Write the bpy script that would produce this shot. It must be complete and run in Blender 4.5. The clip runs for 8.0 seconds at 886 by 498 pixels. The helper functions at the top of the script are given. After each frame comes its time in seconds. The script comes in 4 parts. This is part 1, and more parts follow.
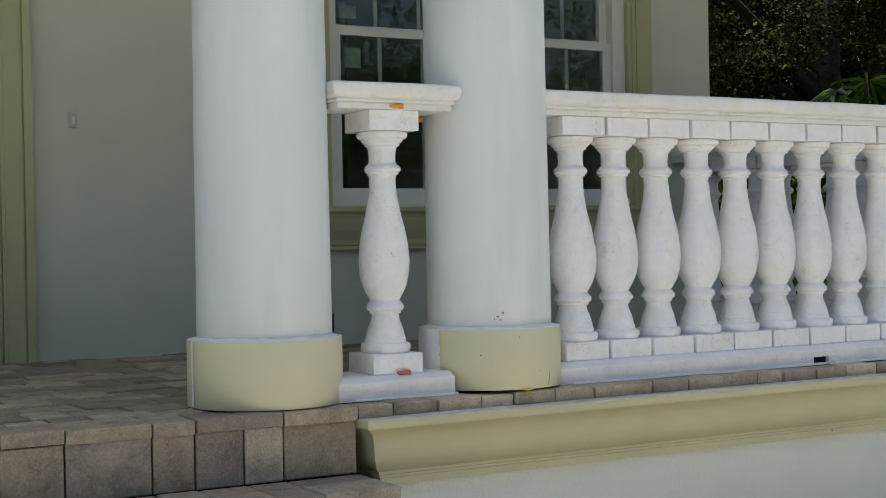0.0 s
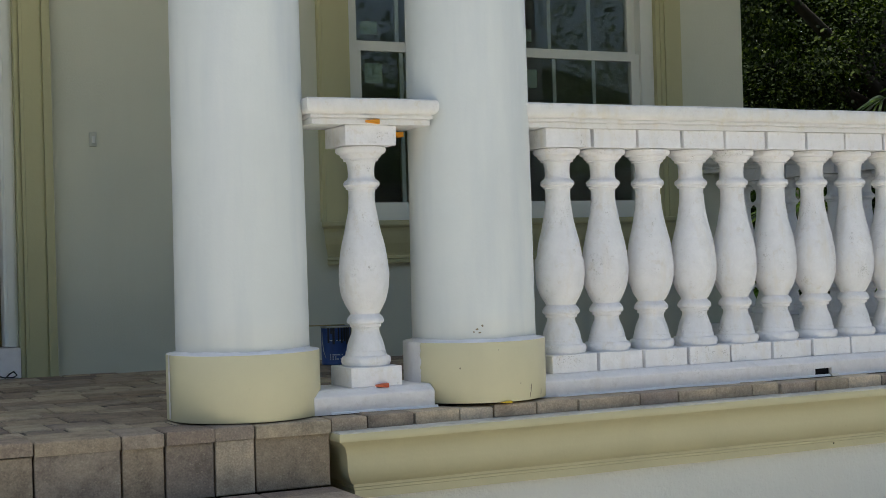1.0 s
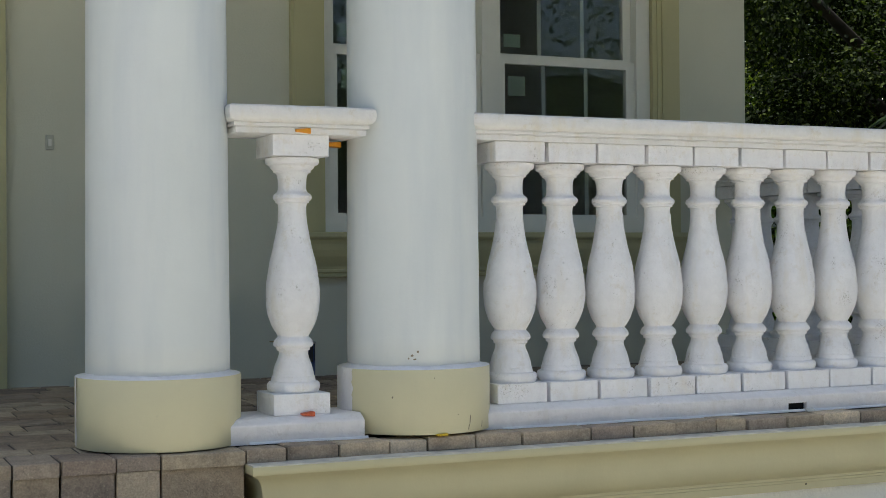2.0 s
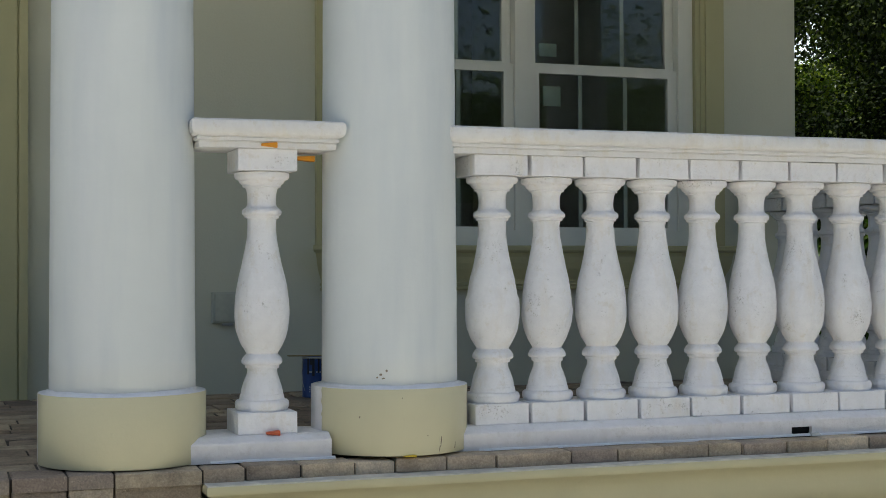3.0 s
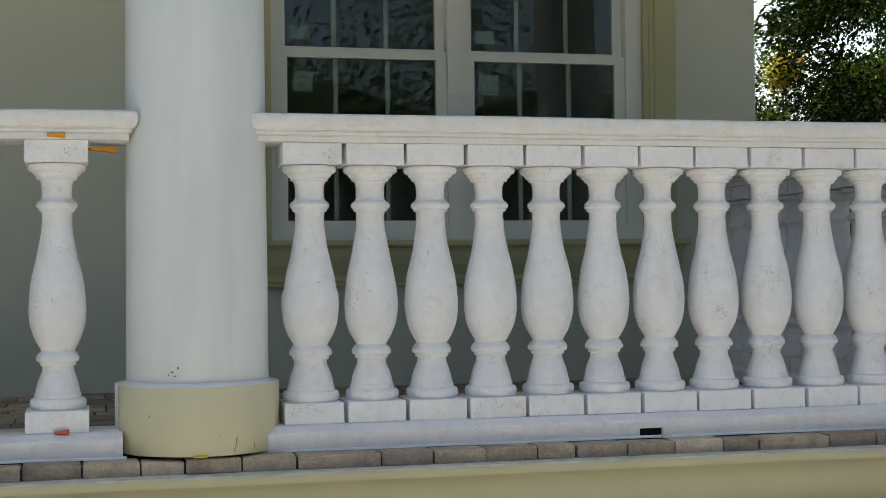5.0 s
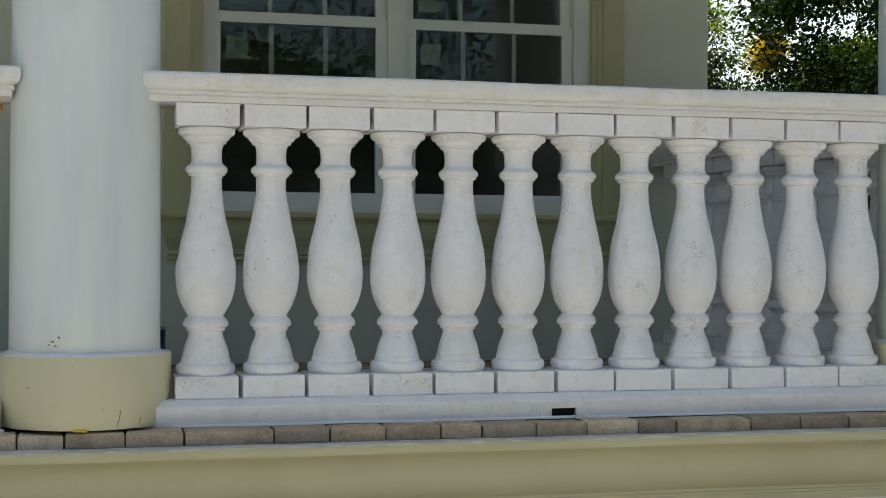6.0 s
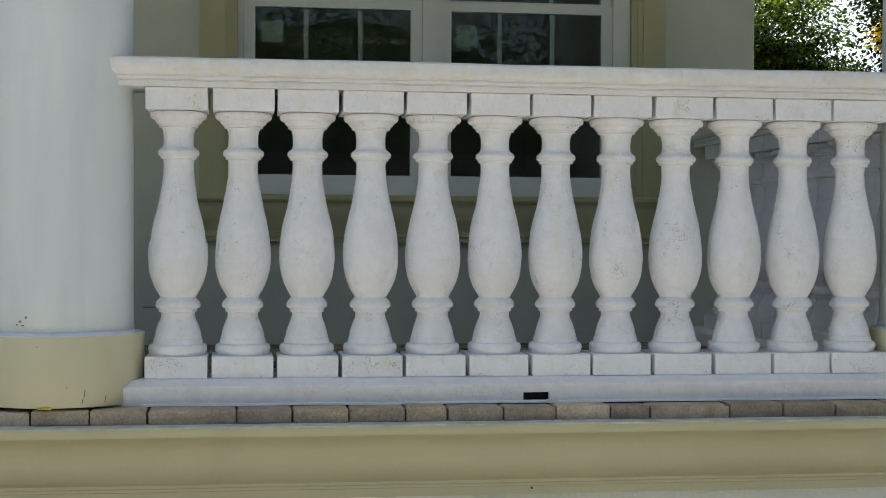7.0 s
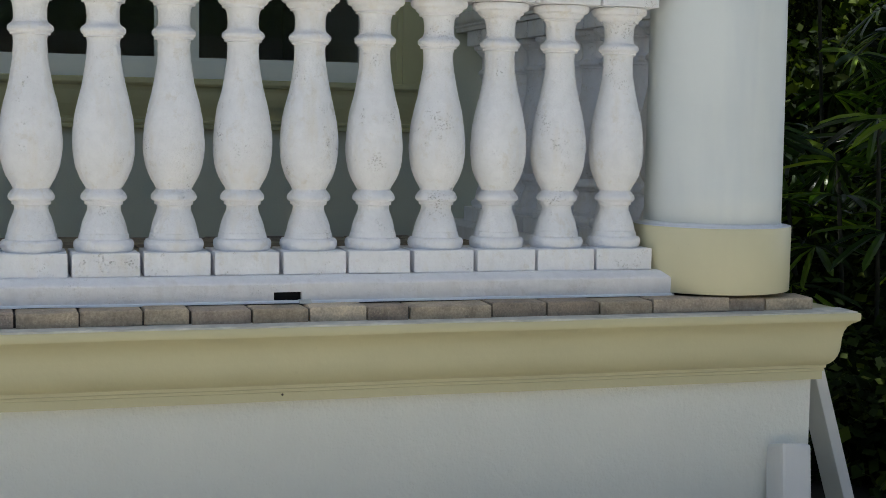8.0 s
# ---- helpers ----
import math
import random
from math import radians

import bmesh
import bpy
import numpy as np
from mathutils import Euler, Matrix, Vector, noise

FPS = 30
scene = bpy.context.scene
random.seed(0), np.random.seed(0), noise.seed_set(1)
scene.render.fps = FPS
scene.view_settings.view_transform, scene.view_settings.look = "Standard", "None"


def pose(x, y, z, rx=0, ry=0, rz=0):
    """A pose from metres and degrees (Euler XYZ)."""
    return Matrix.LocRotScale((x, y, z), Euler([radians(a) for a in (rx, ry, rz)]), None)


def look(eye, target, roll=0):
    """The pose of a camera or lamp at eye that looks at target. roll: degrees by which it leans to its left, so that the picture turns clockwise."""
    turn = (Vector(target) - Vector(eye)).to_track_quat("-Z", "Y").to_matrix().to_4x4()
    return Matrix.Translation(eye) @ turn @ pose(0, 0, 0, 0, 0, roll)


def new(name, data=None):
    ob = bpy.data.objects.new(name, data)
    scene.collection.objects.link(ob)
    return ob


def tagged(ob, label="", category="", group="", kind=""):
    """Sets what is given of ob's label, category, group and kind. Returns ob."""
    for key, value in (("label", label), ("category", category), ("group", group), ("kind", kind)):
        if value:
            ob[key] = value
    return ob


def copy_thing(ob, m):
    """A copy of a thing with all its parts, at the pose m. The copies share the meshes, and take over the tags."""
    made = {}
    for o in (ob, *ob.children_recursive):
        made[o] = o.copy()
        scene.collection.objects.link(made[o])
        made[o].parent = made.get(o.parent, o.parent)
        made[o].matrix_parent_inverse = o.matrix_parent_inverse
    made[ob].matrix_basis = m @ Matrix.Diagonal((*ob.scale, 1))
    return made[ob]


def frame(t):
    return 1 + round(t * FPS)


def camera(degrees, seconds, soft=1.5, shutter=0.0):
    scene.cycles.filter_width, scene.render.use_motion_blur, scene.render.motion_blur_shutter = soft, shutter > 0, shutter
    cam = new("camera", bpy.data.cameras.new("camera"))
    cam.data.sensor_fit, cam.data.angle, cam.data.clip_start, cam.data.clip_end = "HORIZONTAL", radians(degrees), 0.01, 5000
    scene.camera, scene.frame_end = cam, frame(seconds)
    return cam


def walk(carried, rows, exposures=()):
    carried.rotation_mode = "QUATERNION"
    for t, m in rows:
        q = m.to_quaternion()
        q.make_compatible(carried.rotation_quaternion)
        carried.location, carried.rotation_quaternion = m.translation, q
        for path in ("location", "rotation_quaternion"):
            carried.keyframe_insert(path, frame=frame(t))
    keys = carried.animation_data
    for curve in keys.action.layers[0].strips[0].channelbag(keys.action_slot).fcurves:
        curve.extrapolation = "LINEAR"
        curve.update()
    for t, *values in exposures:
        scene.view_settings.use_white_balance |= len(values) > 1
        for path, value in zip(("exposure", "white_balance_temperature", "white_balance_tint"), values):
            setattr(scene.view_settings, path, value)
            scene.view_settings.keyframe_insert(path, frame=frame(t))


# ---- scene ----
cam = camera(34.3, 8.0, soft=0.7)
PATH = [
    (0, (-2.512, -3.451, 0.408), (-1.51, -1.72, 0.4), -1.1),
    (0.3, (-2.459, -3.529, 0.4), (-1.518, -1.764, 0.378), -1.4),
    (0.5, (-2.374, -3.596, 0.396), (-1.483, -1.806, 0.378), -0.0),
    (0.8, (-2.293, -3.605, 0.426), (-1.419, -1.806, 0.408), -1.1),
    (1, (-2.228, -3.625, 0.402), (-1.35, -1.828, 0.415), -1.6),
    (1.2, (-2.138, -3.544, 0.41), (-1.27, -1.742, 0.409), -0.5),
    (1.5, (-2.055, -3.512, 0.438), (-1.194, -1.707, 0.453), 0.6),
    (1.7, (-1.987, -3.497, 0.436), (-1.118, -1.696, 0.455), -0.1),
    (2.8, (-1.504, -3.557, 0.462), (-0.86, -1.664, 0.486), -0.2),
    (3, (-1.456, -3.562, 0.46), (-0.799, -1.673, 0.492), -0.2),
    (3.2, (-1.39, -3.565, 0.444), (-0.732, -1.676, 0.479), 0.1),
    (3.5, (-1.291, -3.494, 0.434), (-0.64, -1.603, 0.441), 0.9),
    (3.8, (-1.15, -3.492, 0.476), (-0.497, -1.602, 0.461), 1.3),
    (4, (-1.077, -3.472, 0.465), (-0.391, -1.594, 0.499), -0.6),
    (4.2, (-1.002, -3.505, 0.435), (-0.331, -1.621, 0.491), -1.8),
    (4.5, (-0.845, -3.516, 0.439), (-0.302, -1.592, 0.502), -1.1),
    (4.7, (-0.767, -3.53, 0.462), (-0.282, -1.59, 0.513), 0.3),
    (5, (-0.616, -3.632, 0.437), (-0.142, -1.69, 0.47), -0.6),
    (5.2, (-0.539, -3.648, 0.424), (-0.044, -1.71, 0.429), -0.3),
    (6.3, (-0.246, -3.489, 0.402), (0.207, -1.541, 0.418), 1.0),
    (6.5, (-0.147, -3.563, 0.401), (0.18, -1.59, 0.416), 1.9),
    (6.8, (-0.024, -3.574, 0.406), (0.268, -1.595, 0.399), 1.0),
    (7, (0.077, -3.591, 0.407), (0.354, -1.61, 0.391), 0.3),
    (7.2, (0.101, -3.553, 0.391), (0.422, -1.579, 0.349), 0.1),
    (7.5, (0.172, -3.504, 0.398), (0.58, -1.548, 0.302), 1.8),
    (7.6, (0.184, -3.46, 0.392), (0.648, -1.518, 0.27), 1.4),
    (7.7, (0.201, -3.466, 0.397), (0.714, -1.538, 0.249), 0.5),
    (7.8, (0.243, -3.422, 0.435), (0.78, -1.503, 0.262), 0.6),
    (8, (0.146, -3.335, 0.407), (0.749, -1.436, 0.239), 1.0),
]
walk(cam, [(t, look(eye, target, roll)) for t, eye, target, roll in PATH],
     exposures=((0, 0.10, 6180, 4), (1.5, 0.14, 6180, 4), (3, -0.05, 6180, 4), (4.5, -0.06, 6230, 4), (6.5, -0.14, 6180, 3), (7.5, -0.09, 6150, 3), (7.7, -0.42, 6150, 3), (8, 0.08, 6150, 4)))

# ---- world, sun ----
SUN_EL, SUN_AZ = radians(76), radians(-20)          # azimuth from +y towards +x
world = bpy.data.worlds.new("world")
scene.world = world
world.use_nodes = True
wn = world.node_tree.nodes
sky = wn.new("ShaderNodeTexSky")
sky.sky_type = "NISHITA"
sky.sun_disc = False
sky.sun_elevation, sky.sun_rotation = SUN_EL, SUN_AZ
sky.air_density, sky.dust_density, sky.ozone_density = 1.0, 4.5, 0.6
wn["Background"].inputs["Strength"].default_value = 0.15
world.node_tree.links.new(sky.outputs[0], wn["Background"].inputs["Color"])
sun_data = bpy.data.lights.new("sun", "SUN")
sun_data.energy, sun_data.angle, sun_data.color = 5.0, radians(0.53), (1.0, 0.95, 0.87)
sun = new("sun", sun_data)
sun.matrix_world = look((math.sin(SUN_AZ) * math.cos(SUN_EL) * 30, math.cos(SUN_AZ) * math.cos(SUN_EL) * 30, math.sin(SUN_EL) * 30), (0, 0, 0))


# ---- materials ----
class Mat:
    """A small node-tree builder."""

    def __init__(self, name):
        self.m = bpy.data.materials.new(name)
        self.m.use_nodes = True
        self.t = self.m.node_tree
        self.b = self.t.nodes["Principled BSDF"]
        self.out = self.t.nodes["Material Output"]

    def add(self, kind, **values):
        n = self.t.nodes.new(kind)
        for k, v in values.items():
            setattr(n, k, v)
        return n

    def link(self, a, b):
        self.t.links.new(a, b)

    def coords(self, spread=0.0):
        """Object coordinates, shifted by the object's random number."""
        tc = self.add("ShaderNodeTexCoord")
        if not spread:
            return tc.outputs["Object"]
        info = self.add("ShaderNodeObjectInfo")
        mul = self.add("ShaderNodeMath", operation="MULTIPLY")
        mul.inputs[1].default_value = spread
        self.link(info.outputs["Random"], mul.inputs[0])
        vec = self.add("ShaderNodeVectorMath", operation="ADD")
        self.link(tc.outputs["Object"], vec.inputs[0])
        self.link(mul.outputs[0], vec.inputs[1])
        return vec.outputs[0]

    def noise(self, co, scale, detail=4.0, rough=0.6, stretch=None):
        if stretch:
            mp = self.add("ShaderNodeMapping")
            mp.inputs["Scale"].default_value = stretch
            self.link(co, mp.inputs["Vector"])
            co = mp.outputs[0]
        n = self.add("ShaderNodeTexNoise")
        n.inputs["Scale"].default_value, n.inputs["Detail"].default_value, n.inputs["Roughness"].default_value = scale, detail, rough
        self.link(co, n.inputs["Vector"])
        return n.outputs["Fac"]

    def ramp(self, fac, stops):
        r = self.add("ShaderNodeValToRGB")
        e = r.color_ramp.elements
        e[0].position, e[1].position = stops[0][0], stops[-1][0]
        e[0].color, e[1].color = (*stops[0][1], 1), (*stops[-1][1], 1)
        for p, c in stops[1:-1]:
            e.new(p).color = (*c, 1)
        self.link(fac, r.inputs[0])
        return r.outputs["Color"]

    def mix(self, fac, a, b, mode="MIX"):
        n = self.add("ShaderNodeMix", data_type="RGBA", blend_type=mode)
        for value, socket in ((fac, n.inputs[0]), (a, n.inputs[6]), (b, n.inputs[7])):
            if isinstance(value, (int, float)):
                socket.default_value = value
            elif isinstance(value, tuple):
                socket.default_value = (*value, 1)
            else:
                self.link(value, socket)
        return n.outputs[2]

    def bump(self, height, strength, distance=0.002):
        n = self.add("ShaderNodeBump")
        n.inputs["Strength"].default_value, n.inputs["Distance"].default_value = strength, distance
        self.link(height, n.inputs["Height"])
        if self.b.inputs["Normal"].is_linked:
            self.link(self.b.inputs["Normal"].links[0].from_socket, n.inputs["Normal"])
        self.link(n.outputs[0], self.b.inputs["Normal"])

    def colour(self, socket):
        self.link(socket, self.b.inputs["Base Color"])

    def rough(self, value):
        self.b.inputs["Roughness"].default_value = value


def painted_cast(name, base, stain, pits=1.0, rough=0.65):
    """Painted cast stone: faint stains, small blow-holes, fine grain."""
    m = Mat(name)
    co = m.coords(7.0)
    big = m.ramp(m.noise(co, 9, 5, 0.65), ((0.35, (0, 0, 0)), (0.72, (1, 1, 1))))
    col = m.mix(big, base, tuple(0.92 * c for c in base))
    mid = m.ramp(m.noise(co, 38, 5, 0.7), ((0.42, (0, 0, 0)), (0.7, (1, 1, 1))))
    col = m.mix(m.mix(0.5, (0, 0, 0), mid), col, tuple(0.86 * c for c in base))
    streak = m.ramp(m.noise(co, 22, 4, 0.6, (1, 1, 0.25)), ((0.55, (0, 0, 0)), (0.78, (1, 1, 1))))
    col = m.mix(m.mix(0.6, (0, 0, 0), streak), col, stain)
    blotch = m.ramp(m.noise(co, 26, 6, 0.75), ((0.56, (0, 0, 0)), (0.66, (1, 1, 1))))
    col = m.mix(m.mix(0.42, (0, 0, 0), blotch), col, tuple(0.9 * c for c in stain))
    vor = m.add("ShaderNodeTexVoronoi", feature="F1")
    vor.inputs["Scale"].default_value = 175
    wob = m.add("ShaderNodeTexNoise")
    wob.inputs["Scale"].default_value = 260
    m.link(co, wob.inputs["Vector"])
    m.link(m.mix(0.006, co, wob.outputs["Color"], "ADD"), vor.inputs["Vector"])
    hole = m.ramp(vor.outputs["Distance"], ((0.16, (1, 1, 1)), (0.42, (0, 0, 0))))
    patch = m.ramp(m.noise(co, 10, 5, 0.75), ((0.57, (0, 0, 0)), (0.66, (1, 1, 1))))
    holes = m.mix(1.0, hole, patch, "MULTIPLY")
    col = m.mix(m.mix(min(1.0, 0.42 * pits), (0, 0, 0), holes), col, (0.34, 0.30, 0.26))
    m.colour(col)
    m.bump(m.noise(co, 160, 3, 0.6), 0.2, 0.001)
    m.bump(m.noise(co, 45, 5, 0.68), 0.75, 0.006)
    m.bump(m.noise(co, 14, 3, 0.5), 0.5, 0.008)
    inv = m.add("ShaderNodeInvert")
    m.link(holes, inv.inputs["Color"])
    m.bump(inv.outputs[0], 0.6 * pits, 0.003)
    m.rough(rough)
    return m.m


def painted_smooth(name, base, dirt, rough=0.55, grain=90.0, grain_strength=0.2, big=2.2):
    """Painted stucco or render, broad uneven tone and fine texture."""
    m = Mat(name)
    co = m.coords(5.0)
    cloud = m.ramp(m.noise(co, big, 5, 0.6), ((0.32, (0, 0, 0)), (0.75, (1, 1, 1))))
    col = m.mix(cloud, base, tuple(0.92 * c for c in base))
    runs = m.ramp(m.noise(co, 7, 4, 0.6, (1, 1, 0.12)), ((0.55, (0, 0, 0)), (0.85, (1, 1, 1))))
    col = m.mix(m.mix(0.35, (0, 0, 0), runs), col, dirt)
    spots = m.ramp(m.noise(co, 55, 2, 0.5), ((0.72, (0, 0, 0)), (0.78, (1, 1, 1))))
    col = m.mix(m.mix(0.25, (0, 0, 0), spots), col, dirt)
    m.colour(col)
    m.bump(m.noise(co, grain, 4, 0.65), grain_strength, 0.004)
    m.bump(m.noise(co, 6, 3, 0.5), 0.12, 0.01)
    m.rough(rough)
    return m.m


def paver_material(name, tones, edge):
    """Concrete pavers: a tone for each piece, mottled, gritty."""
    m = Mat(name)
    co = m.coords(11.0)
    info = m.add("ShaderNodeObjectInfo")
    island = m.add("ShaderNodeNewGeometry")
    addn = m.add("ShaderNodeMath", operation="ADD")
    m.link(info.outputs["Random"], addn.inputs[0])
    m.link(island.outputs["Random Per Island"], addn.inputs[1])
    fr = m.add("ShaderNodeMath", operation="FRACT")
    m.link(addn.outputs[0], fr.inputs[0])
    n = len(tones)
    tone = m.ramp(fr.outputs[0], [(i / (n - 1), c) for i, c in enumerate(tones)])
    mott = m.ramp(m.noise(co, 12, 7, 0.72), ((0.28, (0.48, 0.46, 0.46)), (0.5, (0.9, 0.88, 0.86)), (0.72, (1.2, 1.17, 1.1))))
    col = m.mix(1.0, tone, mott, "MULTIPLY")
    grit = m.ramp(m.noise(co, 200, 2, 0.5), ((0.35, (0.86, 0.85, 0.85)), (0.65, (1.1, 1.1, 1.1))))
    col = m.mix(1.0, col, grit, "MULTIPLY")
    fleck = m.ramp(m.noise(co, 150, 2, 0.5), ((0.64, (0, 0, 0)), (0.70, (1, 1, 1))))
    col = m.mix(m.mix(0.3, (0, 0, 0), fleck), col, (0.62, 0.54, 0.40))
    pale = m.ramp(m.noise(co, 30, 4, 0.7), ((0.6, (0, 0, 0)), (0.75, (1, 1, 1))))
    col = m.mix(m.mix(0.4, (0, 0, 0), pale), col, edge)
    m.colour(col)
    m.bump(m.noise(co, 220, 3, 0.6), 0.7, 0.003)
    m.bump(m.noise(co, 35, 5, 0.7), 0.8, 0.006)
    m.rough(0.85)
    return m.m


def plain(name, base, rough=0.5, metal=0.0, vary=0.12, scale=18.0, bump=0.1):
    m = Mat(name)
    co = m.coords(3.0)
    col = m.mix(m.ramp(m.noise(co, scale, 4, 0.6), ((0.3, (0, 0, 0)), (0.7, (1, 1, 1)))), base, tuple(c * (1 - vary) for c in base))
    m.colour(col)
    m.bump(m.noise(co, scale * 7, 3, 0.6), bump, 0.002)
    m.rough(rough)
    m.b.inputs["Metallic"].default_value = metal
    return m.m


def leaf_material(name, tones, gloss=0.4, through_light=0.35, shine=0.1):
    m = Mat(name)
    geo = m.add("ShaderNodeNewGeometry")
    n = len(tones)
    col = m.ramp(geo.outputs["Random Per Island"], [(i / (n - 1), c) for i, c in enumerate(tones)])
    m.colour(col)
    m.rough(gloss)
    m.b.inputs["Specular IOR Level"].default_value = shine
    tr = m.add("ShaderNodeBsdfTranslucent")
    m.link(m.mix(1.0, col, (1.3, 1.5, 0.6), "MULTIPLY"), tr.inputs["Color"])
    mx = m.add("ShaderNodeMixShader")
    mx.inputs[0].default_value = through_light
    m.link(m.b.outputs[0], mx.inputs[1])
    m.link(tr.outputs[0], mx.inputs[2])
    m.link(mx.outputs[0], m.out.inputs["Surface"])
    return m.m


WHITE_CAST = painted_cast("white_painted_cast_stone", (0.92, 0.915, 0.925), (0.80, 0.75, 0.66), 1.3)
WHITE_RAIL = painted_cast("white_painted_rail", (0.85, 0.84, 0.82), (0.74, 0.68, 0.54), 0.4)
WHITE_CURB = painted_cast("white_painted_curb", (0.91, 0.89, 0.885), (0.76, 0.72, 0.68), 0.6)


def column_paint():
    m = Mat("white_painted_column")
    co = m.coords(5.0)
    base = (0.755, 0.79, 0.78)
    cloud = m.ramp(m.noise(co, 3.0, 5, 0.6), ((0.32, (0, 0, 0)), (0.75, (1, 1, 1))))
    col = m.mix(cloud, base, tuple(0.93 * c for c in base))
    run = m.ramp(m.noise(co, 5.5, 4, 0.55, (1, 1, 0.14)), ((0.50, (0, 0, 0)), (0.72, (1, 1, 1))))
    col = m.mix(m.mix(0.7, (0, 0, 0), run), col, (0.57, 0.62, 0.66))
    band = m.ramp(m.noise(co, 12, 4, 0.55, (1, 1, 0.08)), ((0.5, (0, 0, 0)), (0.7, (1, 1, 1))))
    col = m.mix(m.mix(0.3, (0, 0, 0), band), col, (0.78, 0.80, 0.80))
    m.colour(col)
    m.bump(m.noise(co, 60, 4, 0.65), 0.2, 0.003)
    m.bump(m.noise(co, 9, 3, 0.5, (1, 1, 0.15)), 0.2, 0.008)
    m.rough(0.5)
    return m.m


COLUMN_WHITE = column_paint()
CREAM = painted_smooth("cream_paint", (0.68, 0.635, 0.415), (0.55, 0.505, 0.32), 0.42, 70, 0.12, 4.0)
# the plinth cream darkened: the down-facing cove's shade is put into the colour
CREAM_SHADED = painted_smooth("cream_paint_shaded", (0.60, 0.555, 0.335), (0.48, 0.44, 0.265), 0.42, 70, 0.12, 4.0)
CREAM_TRIM = painted_smooth("cream_trim_paint", (0.53, 0.51, 0.29), (0.44, 0.42, 0.235), 0.5, 80, 0.15, 4.0)
STUCCO = painted_smooth("pale_grey_stucco", (0.69, 0.70, 0.575), (0.60, 0.61, 0.485), 0.75, 130, 0.3, 1.4)
PORCH_STUCCO = painted_smooth("off_white_stucco", (0.86, 0.85, 0.765), (0.77, 0.755, 0.67), 0.7, 75, 0.8, 1.6)
CAULK = plain("white_caulk", (0.88, 0.88, 0.88), 0.5, 0, 0.1, 40)
PAVER = paver_material("concrete_paver", ((0.27, 0.215, 0.165), (0.42, 0.355, 0.26), (0.22, 0.18, 0.155), (0.37, 0.305, 0.235), (0.31, 0.265, 0.22), (0.52, 0.45, 0.34), (0.44, 0.38, 0.28)), (0.50, 0.42, 0.29))
EDGE_PAVER = paver_material("sandy_edge_paver", ((0.44, 0.37, 0.27), (0.60, 0.51, 0.37), (0.29, 0.24, 0.19), (0.52, 0.44, 0.33), (0.36, 0.30, 0.25), (0.66, 0.57, 0.43)), (0.64, 0.55, 0.38))
JOINT = plain("sandy_joint", (0.10, 0.085, 0.07), 0.95, 0, 0.4, 60, 0.5)
VINYL = plain("white_window_frame", (0.82, 0.83, 0.76), 0.35, 0, 0.05, 10, 0.03)
MUNTIN = plain("grey_white_glazing_bar", (0.54, 0.56, 0.51), 0.4, 0, 0.05, 10, 0.03)
DOOR_BROWN = plain("brown_stained_door", (0.14, 0.10, 0.03), 0.45, 0, 0.3, 6, 0.1)
STICKER = plain("pale_paper_sticker", (0.29, 0.37, 0.29), 0.6, 0, 0.06, 20, 0.02)
DARK_ROOM = plain("dark_room_paint", (0.45, 0.48, 0.45), 0.9, 0, 0.2, 2, 0.0)
TIN = plain("worn_tin", (0.55, 0.55, 0.53), 0.35, 1.0, 0.2, 30, 0.1)
CAN_BLUE = plain("blue_can_label", (0.035, 0.085, 0.28), 0.4, 0, 0.35, 30, 0.05)
CAN_TEXT = plain("pale_label_print", (0.55, 0.62, 0.70), 0.5, 0, 0.1, 30, 0.0)
HOLE_BLACK = plain("notch_darkness", (0.008, 0.008, 0.008), 0.95, 0, 0.2, 30, 0.0)
DARK_DRIP = plain("dark_paint_drip", (0.02, 0.025, 0.035), 0.3, 0, 0.2, 30, 0.0)
WOOD_STICK = plain("paint_crusted_stick", (0.42, 0.34, 0.12), 0.6, 0, 0.3, 60, 0.2)
ORANGE = plain("orange_plastic", (0.80, 0.33, 0.015), 0.45, 0, 0.15, 60, 0.1)
RED = plain("red_orange_plastic", (0.62, 0.12, 0.04), 0.5, 0, 0.2, 60, 0.1)
YELLOW = plain("yellow_plastic", (0.75, 0.52, 0.03), 0.45, 0, 0.15, 60, 0.1)
CABLE = plain("black_cable", (0.02, 0.02, 0.02), 0.5, 0, 0.1, 30, 0.0)
ROOF = plain("roof_tile", (0.30, 0.27, 0.24), 0.8, 0, 0.3, 3, 0.3)
SOFFIT = painted_smooth("white_soffit", (0.72, 0.71, 0.66), (0.6, 0.6, 0.55), 0.7)
# near black: the shade under the plants is put into the soil colour
SOIL = plain("shade_darkened_soil", (0.022, 0.018, 0.013), 0.95, 0, 0.5, 4, 0.8)
BARK = plain("grey_brown_bark", (0.065, 0.052, 0.04), 0.9, 0, 0.45, 8, 0.8)
BOARD = painted_smooth("white_painted_board", (0.74, 0.73, 0.70), (0.52, 0.50, 0.46), 0.6, 60, 0.3, 6.0)
CANE = plain("dark_palm_cane", (0.035, 0.035, 0.02), 0.9, 0, 0.4, 20, 0.3)
# canopy shade is put into these near-black tones, sunlit leaves into the last
LEAF_SHADED = leaf_material("shaded_tree_leaf", ((0.007, 0.013, 0.004), (0.011, 0.019, 0.005), (0.016, 0.027, 0.006), (0.020, 0.033, 0.007), (0.034, 0.052, 0.010), (0.11, 0.14, 0.025)), 0.65, 0.16, 0.06)
# sunlit highlights and inner shade are put into the spread of tones
LEAF_MID = leaf_material("green_shrub_leaf", ((0.012, 0.022, 0.006), (0.04, 0.075, 0.012), (0.13, 0.19, 0.025), (0.36, 0.40, 0.06)), 0.3, 0.4, 0.4)
